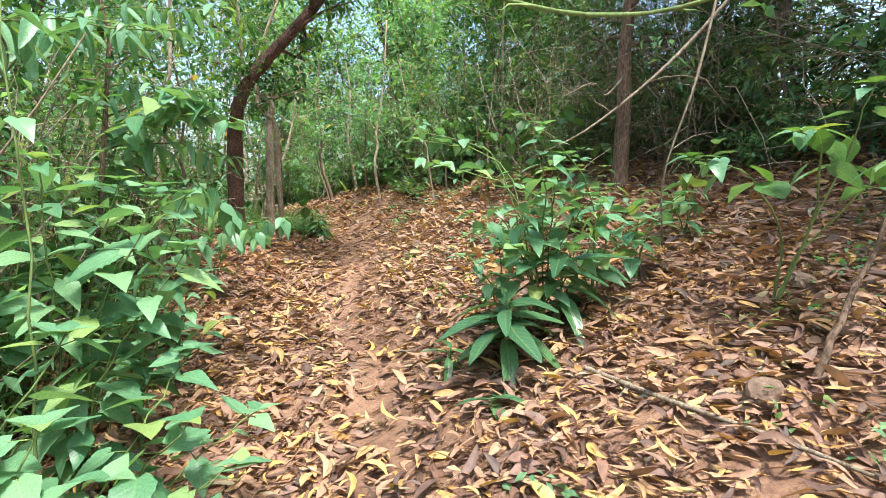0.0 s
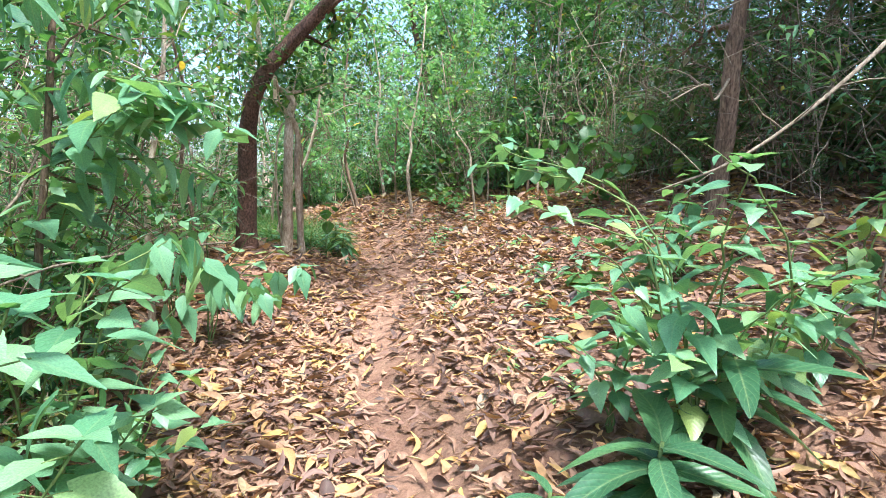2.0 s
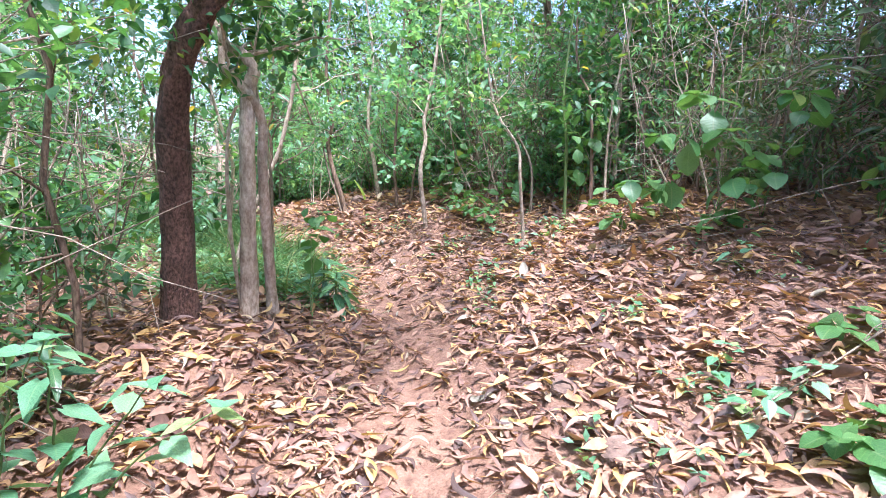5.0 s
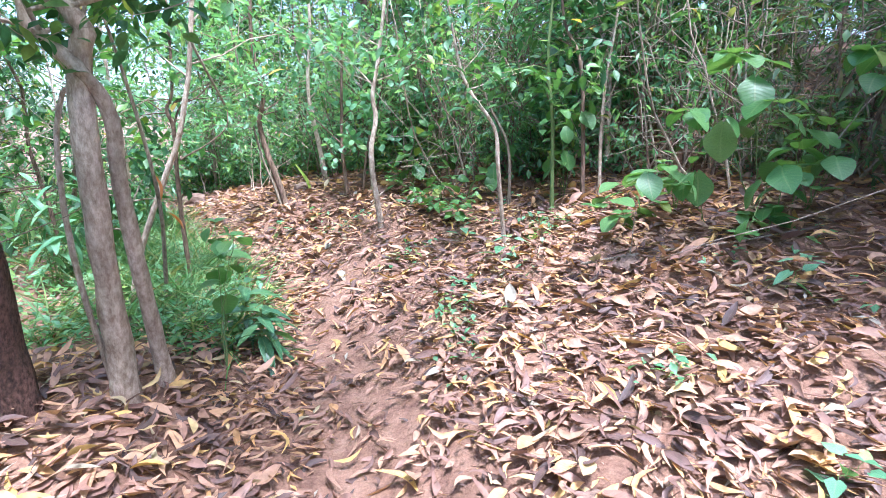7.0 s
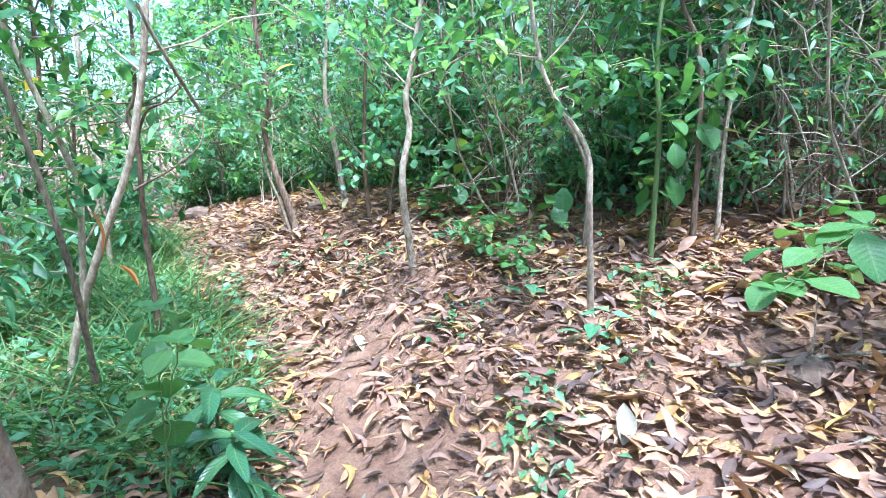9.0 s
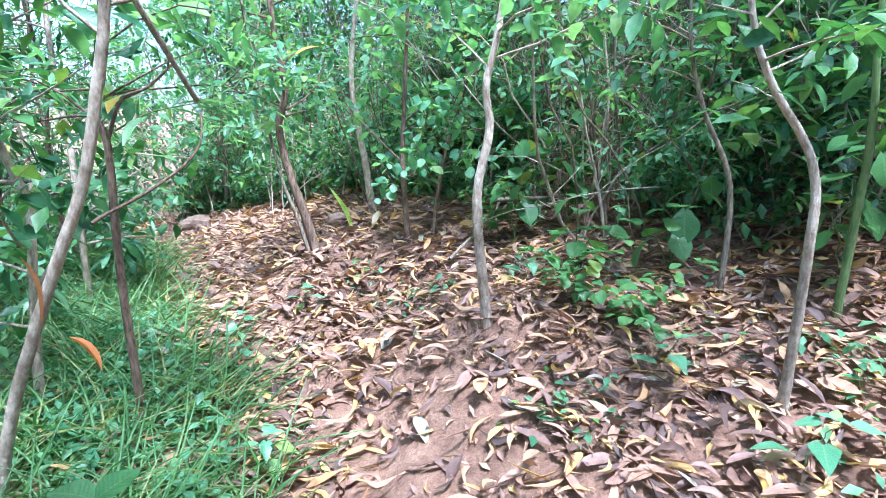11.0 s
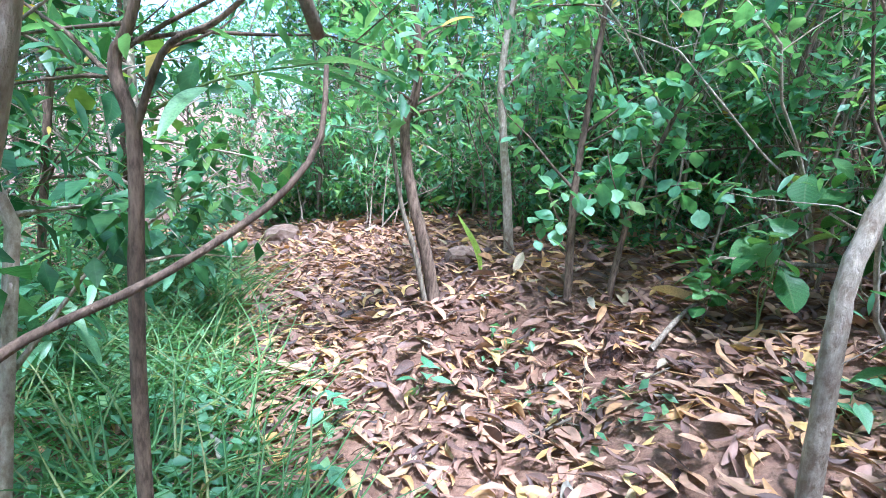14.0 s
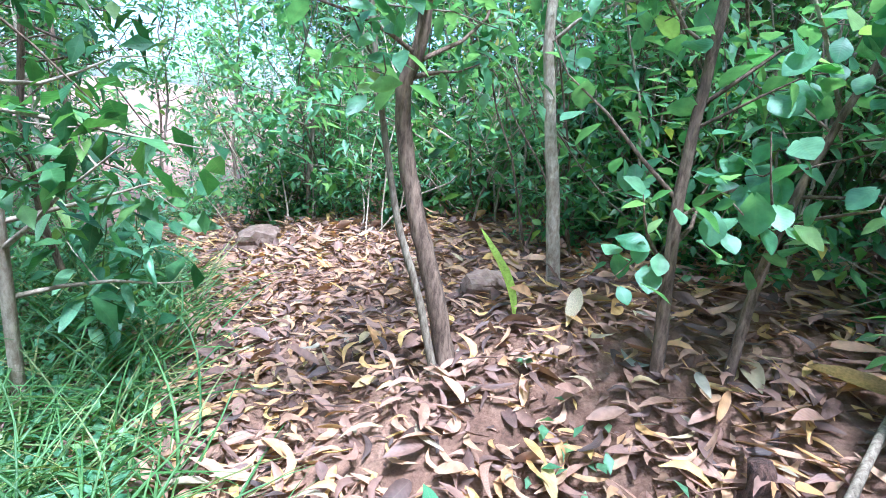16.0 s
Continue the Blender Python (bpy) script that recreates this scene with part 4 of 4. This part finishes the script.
# single leaves that catch the eye
def lone_leaf(shape, mat, place, yaw, pitch, roll, size, label, name="leaf"):
    ob = new(name, Geo().add(*shape).mesh(name, mat))
    ob.matrix_basis = leaf_pose(place, yaw, pitch, roll, size)
    return tagged(ob, label, "leaf", "single leaves")


YELLOW = leaf_material("leaf_yellow", [(0.0, (0.62, 0.36, 0.04)), (1.0, (0.66, 0.40, 0.05))], 0.3, 0.5, 0.1)
RUST = leaf_material("leaf_rust", [(0.0, (0.42, 0.15, 0.05)), (1.0, (0.46, 0.17, 0.06))], 0.25, 0.55, 0.1)
PALE_DRY = leaf_material("leaf_pale_dry", [(0.0, (0.55, 0.42, 0.28)), (1.0, (0.58, 0.45, 0.3))], 0.15, 0.65, 0.3)
LIME = leaf_material("leaf_lime", [(0.0, (0.34, 0.46, 0.07)), (1.0, (0.36, 0.48, 0.08))], 0.4, 0.5, 0.1)
lone_leaf(SICKLES[1], YELLOW, (-1.93, 9.62, 2.62), 3.6, -0.5, 0.4, 0.17, "orange-yellow dying leaf hanging on a sapling", "dead_leaf")
lone_leaf(SICKLES[0], RUST, (-2.34, 7.42, 1.78), 0.4, -1.35, 0.5, 0.2, "rust-orange dead leaf hanging on a slanting stem", "dead_leaf")
lone_leaf(BROAD_DRY[1], RUST, (-2.3, 7.5, 1.52), 0.1, -0.7, 0.3, 0.13, "reddish dead leaf caught in the grass", "dead_leaf")
lone_leaf(blade(0.45, 9, -0.18, 0.25, 0.05, 0.02, "oval", 0.03), PALE_DRY, (-1.02, 9.5, on_ground(-1.02, 9.5, 0.07)), -0.7, -0.15, 0.5, 0.26, "large pale tan dry leaf lying on the litter", "fallen_leaf")
lone_leaf(blade(0.4, 9, 0.2, 0.3, 0.05, 0.02, "oval", 0.03), PALE_DRY, (-1.62, 9.8, on_ground(-1.62, 9.8, 0.03)), 1.3, 0.9, 0.3, 0.15, "curled tan dry leaf standing on the litter", "fallen_leaf")
lone_leaf(blade(0.13, 10, 0.15, 0.2, 0.04, 0.03, "lance", 0.02), LIME, (-1.8, 9.95, on_ground(-1.8, 9.95, 0.0)), 2.6, 1.15, 0.2, 0.36, "upright yellow-green blade-like fern leaf", "fern_leaf")
lone_leaf(ROUNDS[0], LEAF_GROVE, (-1.78, 9.62, on_ground(-1.78, 9.62, 0.04)), 0.3, 0.0, 0.0, 0.09, "small round green leaf fallen on the litter", "fallen_leaf")


# ---- grass ----
def grass():
    rng = np.random.default_rng(9)
    geo = Geo()
    n = 6500
    tuft = rng.integers(330, size=n)
    ty = rng.uniform(6.9, 11.2, 330)
    tx = trail(ty) - 0.42 - np.abs(rng.normal(0, 0.85, 330))
    x, y = tx[tuft] + rng.normal(0, 0.07, n), ty[tuft] + rng.normal(0, 0.07, n)
    pl, r = frames_of(np.stack([x, y, height(x, y) - 0.01], 1), rng.uniform(0, 6.28, n), rng.uniform(0.15, 1.3, n), rng.normal(0, 0.5, n), rng.uniform(0.12, 0.5, n))
    scatter(geo, BLADE_GRASS, pl, r)
    tagged(new("grass", geo.mesh("grass", GRASS)), "long thin green grass beside the trail", "grass", kind="stuff")
    low = Geo()
    n = 7500
    y = rng.uniform(6.7, 13.0, n)
    x = trail(y) - 0.55 - np.abs(rng.normal(0, 0.9, n)) * np.clip((y - 3) / 4, 0.4, 1)
    pl, r = frames_of(np.stack([x, y, height(x, y) + rng.uniform(0.01, 0.16, n)], 1), rng.uniform(0, 6.28, n), rng.normal(0, 0.4, n), rng.normal(0, 0.4, n), rng.uniform(0.03, 0.075, n))
    scatter(low, FAR_OVAL, pl, r)
    tagged(new("ground_weeds", low.mesh("ground_weeds", LEAF_GROVE)), "low green creeping weeds beside the trail", "weeds", kind="stuff")
    sprigs = Geo()
    n = 900
    c = rng.integers(60, size=n)
    cy = rng.uniform(1.0, 9.5, 60)
    cx = trail(cy) + 0.5 + rng.uniform(0, 1, 60) * (clearing(cy) - trail(cy) - 0.5)
    x, y = cx[c] + rng.normal(0, 0.07, n), cy[c] + rng.normal(0, 0.07, n)
    pl, r = frames_of(np.stack([x, y, height(x, y) + rng.uniform(0.02, 0.1, n)], 1), rng.uniform(0, 6.28, n), rng.normal(0.1, 0.4, n), rng.normal(0, 0.4, n), rng.uniform(0.03, 0.065, n))
    scatter(sprigs, FAR_OVAL, pl, r)
    tagged(new("seedlings", sprigs.mesh("seedlings", LEAF_GROVE)), "small green seedlings among the fallen leaves", "weeds", kind="stuff")


grass()


# ---- stones, stump, sticks ----
def stone(seed, x, y, sx, sy, sz, label, turn=0, sink=0.25):
    rng = np.random.default_rng(seed)
    bm = bmesh.new()
    bmesh.ops.create_icosphere(bm, subdivisions=3, radius=0.5)
    off = Vector(rng.uniform(0, 50, 3))
    for v in bm.verts:
        q = v.co.normalized()
        cut = max(abs(q.x), abs(q.y) * 1.05, abs(q.z) * 1.1)
        v.co = q * (0.5 * (0.45 + 0.55 / (cut + 0.15)) + 0.10 * noise.fractal(q * 2.2 + off, 1.0, 2.0, 4))
        v.co.x, v.co.y, v.co.z = v.co.x * sx, v.co.y * sy, v.co.z * sz
    me = bpy.data.meshes.new("stone")
    bm.to_mesh(me)
    bm.free()
    me.materials.append(ROCK)
    ob = new("stone", me)
    ob.matrix_basis = pose(x, y, on_ground(x, y) + sz * (0.5 - sink), 4, -6, turn)
    return tagged(ob, label, "stone", "stones on the ground")


stone(1, -3.72, 11.8, 0.36, 0.26, 0.26, "flat grey-brown stone on the leaf-strewn trail", 20)
stone(2, -1.93, 10.25, 0.22, 0.18, 0.17, "rounded reddish-brown stone behind a sapling", 10)
stone(3, 1.16, 1.85, 0.16, 0.13, 0.13, "reddish-brown stone among fallen leaves", 40)
stone(4, 1.8, 2.62, 0.14, 0.12, 0.1, "brown stone on the shaded slope", 70)
stone(5, -1.6, 8.95, 0.10, 0.07, 0.06, "small tan stone on the trail", 25)
stone(6, -0.25, 5.4, 0.18, 0.14, 0.08, "flat pinkish stone sunk in the trail", 60, 0.4)
stone(7, -0.15, 4.9, 0.2, 0.15, 0.08, "flat grey stone sunk in the trail", 10, 0.4)
stone(8, 0.45, 6.8, 0.22, 0.16, 0.1, "flat greenish stone among fallen leaves", 30, 0.4)


def stump(x, y):
    rng = np.random.default_rng(3)
    r = root("tree_stump", x, y, on_ground(x, y, -0.04), "dark rotten little tree stump among fallen leaves", "stump")
    part("trunk", tube(Geo(), smooth_line([(0, 0, 0), (0.01, 0, 0.08), (0.0, 0.02, 0.15)], 8), 0.04, 0.026, 10, 0.22, rng, 0.025).mesh("trunk", BARK_DARK), r)
    for k in range(4):
        a = 1.6 * k + 0.3
        part("root", tube(Geo(), [(0.02 * math.cos(a), 0.02 * math.sin(a), 0.05), (0.07 * math.cos(a), 0.07 * math.sin(a), 0.03), (0.13 * math.cos(a), 0.13 * math.sin(a), 0.0)], 0.014, 0.004, 6).mesh("root", BARK_DARK), r)


stump(-1.22, 9.2)


def stick(points, r0, r1, label, name="stick", mat=None, twigs=0, seed=0):
    rng = np.random.default_rng(seed)
    p0 = points[0]
    r = root(name, *p0, label, "branch", "fallen branches")
    line = smooth_line([tuple(a - b for a, b in zip(p, p0)) for p in points], 14)
    part("branch", tube(Geo(), line, r0, r1, 7, 0.06, rng).mesh("branch", mat or TWIG), r)
    for _ in range(twigs):
        tl = twig_line(rng, point_on(line, rng.uniform(0.2, 0.95)), rng.uniform(0, 6.28), rng.uniform(-0.3, 0.9), rng.uniform(0.15, 0.5))
        part("twig", tube(Geo(), tl, r1, 0.001, 4).mesh("twig", mat or TWIG), r)


def lying(x0, y0, x1, y1, radius, label, lift=0.03, seed=0, twigs=0, mat=None):
    pts = [(x0 + (x1 - x0) * s, y0 + (y1 - y0) * s, on_ground(x0 + (x1 - x0) * s, y0 + (y1 - y0) * s, lift)) for s in (0, 0.35, 0.7, 1)]
    stick(pts, radius, radius * 0.5, label, "stick", mat, twigs, seed)


lying(0.62, 2.25, 1.25, 1.33, 0.012, "long greenish-grey stick lying on fallen leaves", 0.05, 1)
lying(-1.55, 8.85, -0.95, 9.05, 0.006, "thin dry stick lying on fallen leaves", 0.04, 2, 1)
lying(-1.1, 9.1, -0.75, 9.5, 0.012, "pale forked dry stick beside the stump", 0.08, 3, 2)
lying(-0.8, 9.5, -0.3, 9.35, 0.016, "cut pale stick lying in the undergrowth", 0.2, 4)
lying(1.6, 5.4, 0.3, 4.9, 0.006, "thin dry twig lying on the slope", 0.05, 5, 2)
lying(1.0, 3.9, 2.2, 3.5, 0.008, "dry twig lying on the slope", 0.05, 6, 3)
lying(0.2, 6.9, 1.3, 6.6, 0.008, "dark dry twig lying on the slope", 0.04, 7, 2)
lying(-0.4, 1.7, 0.2, 1.5, 0.004, "thin dry twig on the trail", 0.03, 8, 1)
lying(-2.9, 7.3, -1.9, 7.9, 0.006, "dry twig lying in the grass", 0.08, 9, 2)
# hanging and broken branches
HANG = "thin pale bare branch hanging over the slope"
stick([(0.0, 2.3, 2.3), (0.25, 2.1, 2.13), (0.6, 2.05, 2.06), (1.0, 2.05, 2.12), (1.9, 2.3, 2.5)], 0.010, 0.007, HANG, "hanging_branch", STEM, 3, 11)
stick([(1.9, 3.6, 2.7), (1.4, 3.4, 2.2), (0.9, 3.3, 1.8), (0.55, 3.4, 1.62)], 0.012, 0.004, HANG, "hanging_branch", TWIG, 4, 12)
stick([(1.85, 5.5, 2.6), (1.5, 5.0, 2.3), (1.3, 4.7, 2.35), (1.0, 4.5, 2.2)], 0.012, 0.004, HANG, "hanging_branch", TWIG, 5, 13)
stick([(1.6, 3.2, 2.6), (1.35, 2.9, 2.0), (1.2, 2.9, 1.5), (1.25, 3.0, 1.1)], 0.008, 0.004, HANG, "hanging_branch", TWIG, 3, 14)
stick([(-2.05, 7.42, 2.6), (-2.03, 7.5, 2.48), (-1.99, 7.65, 2.3), (-1.97, 7.74, 2.2)], 0.009, 0.008, "broken pale branch hanging from a slanting stem", "hanging_branch", BARK_PALE, 0, 15)
stick([(-2.15, 7.0, 1.2), (-2.05, 6.8, 1.7), (-2.1, 6.7, 2.3), (-2.2, 6.6, 2.9)], 0.012, 0.006, "thin dry climbing stem beside pale trunks", "hanging_branch", TWIG, 0, 17)


stick([(-2.200, 7.515, 1.854), (-2.182, 7.546, 1.873), (-2.089, 7.577, 1.925), (-2.022, 7.608, 1.974), (-1.969, 7.639, 2.024), (-1.940, 7.670, 2.084), (-1.946, 7.701, 2.164)], 0.006, 0.003, "brown branch curving up from a sapling beside the grass", "hanging_branch", BARK_BROWN, 0, 18)
stick([(-2.43, 8.04, 2.05), (-2.363, 8.04, 2.207), (-2.24, 8.0, 2.255), (-2.143, 8.0, 2.34)], 0.008, 0.004, "forking brown branch of a sapling", "hanging_branch", BARK_BROWN, 2, 19)


def sword_branch():
    """A thin branch that reaches towards the trail with long drooping leaves."""
    base = Vector((-2.43, 8.1, 2.1))
    r = root("leafy_branch", *base, "thin branch with long drooping sword-shaped green leaves", "branch", "overhanging branches")
    part("stem", tube(Geo(), smooth_line([(0, 0, 0), (0.13, 0.02, 0.07), (0.33, 0.0, 0.11)], 10), 0.004, 0.002, 6).mesh("stem", STEM), r)
    sword = leaf_meshes("leaf", [blade(0.2, 14, 0.22, 0.14, 0.05, 0.0, "lance", 0.01, FIVE)], LEAF_FRESH)[0]
    for start, yaw, pitch, size in (((0.33, 0.0, 0.11), -0.25, 0.05, 0.19), ((0.3, 0.0, 0.09), 0.05, -0.05, 0.18), ((0.22, 0.0, 0.08), -0.1, -0.1, 0.22), ((0.15, 0.02, 0.06), -0.9, 0.1, 0.2), ((0.1, 0.02, 0.05), -1.6, -0.4, 0.17), ((0.24, 0.0, 0.1), 0.9, 0.2, 0.18)):
        part("leaf", sword, r, "", leaf_pose(start, yaw, pitch, 0.2, size))


sword_branch()


# dense bare twigs in the shade of the slope
def tangle(seed, x, y, n, size, label):
    rng = np.random.default_rng(seed)
    z = on_ground(x, y)
    r = root("brushwood", x, y, z, label, "brushwood", "tangles of dry twigs")
    geo = Geo()
    for _ in range(n):
        a = rng.uniform(0, 6.28)
        tl = twig_line(rng, (rng.normal(0, 0.35) * size, rng.normal(0, 0.35) * size, rng.uniform(0, 1.6) * size), a, rng.uniform(-0.3, 0.9), rng.uniform(0.5, 1.4) * size, 0.8, 6)
        tube(geo, tl, 0.005, 0.0015, 3)
    ob = part("twig_mass", geo.mesh("twig_mass", TWIG), r)
    ob["kind"] = "stuff"


for k, (x, y) in enumerate(((2.5, 5.2), (2.9, 4.2), (2.4, 6.4), (1.9, 7.4), (3.4, 3.2), (3.2, 5.8), (1.2, 8.2), (0.3, 9.1), (-3.2, 5.4), (-3.1, 4.2), (3.4, 2.0))):
    tangle(200 + k, x, y, 60, 1.0 if x < 2 else 1.4, "grey-brown tangle of bare dry twigs")


# ---- leaf litter ----
def litter():
    rng = np.random.default_rng(8)
    geo = Geo()

    def cover(n, leaves, low, high, flat, area=None):
        x, y = rng.uniform(-6.5, 4.2, n * 4), rng.uniform(-0.6, 14.0, n * 4)
        d = x - trail(y)
        bare = 0.8 * np.exp(-((d - 0.02) / 0.27) ** 2) * np.clip((y - 1.2) / 1.5, 0.55, 1) * np.clip((9.0 - y) / 1.5, 0.1, 1)
        inside = (d > np.where(y < 6.6, -2.3, -0.95)) & (x < clearing(y) + 0.7)
        ledge = 0.88 * np.exp(-((x + 1.2) / 0.24) ** 2 - ((y - 7.7) / 0.6) ** 2)
        bare = np.maximum(bare, ledge)
        keep = np.where(inside, 1.0, 0.2) * (1 - bare)
        ok = rng.uniform(0, 1, n * 4) < keep
        x, y = x[ok][:n], y[ok][:n]
        m = len(x)
        z = height(x, y) + rng.uniform(0.012, 0.045, m)
        kind = rng.integers(len(leaves), size=m)
        size = rng.uniform(low, high, m)
        tilt = rng.normal(0, flat, m) - 0.15 * np.zeros(m)
        pl, r = frames_of(np.stack([x, y, z], 1), rng.uniform(0, 6.28, m), tilt, rng.normal(0, 0.45, m), size)
        for k, lf in enumerate(leaves):
            scatter(geo, lf, pl[kind == k], r[kind == k])

    cover(56000, SICKLES_LOW, 0.06, 0.14, 0.24)
    cover(4500, BROAD_DRY, 0.06, 0.14, 0.3)
    cover(16000, [blade(0.4, 2, 0.2, 0.2)], 0.02, 0.06, 0.4)
    part("leaf_litter", geo.mesh("leaf_litter", LITTER), ground, "orange-brown curled fallen leaves covering the soil")["kind"] = "stuff"
    single = leaf_meshes("fallen_leaf", SICKLES, LITTER_ONE)
    for _ in range(290):
        y = rng.uniform(2.0, 9.4)
        x = trail(y) + rng.uniform(-0.7, 1.5)
        if abs(x - trail(y)) < 0.2 and rng.random() < 0.6:
            continue
        part("fallen_leaf", single[int(rng.integers(len(single)))], ground, "", leaf_pose((x, y, on_ground(x, y, 0.03)), rng.uniform(0, 6.28), rng.normal(0, 0.2), rng.normal(0, 0.4), rng.uniform(0.11, 0.19)))


litter()
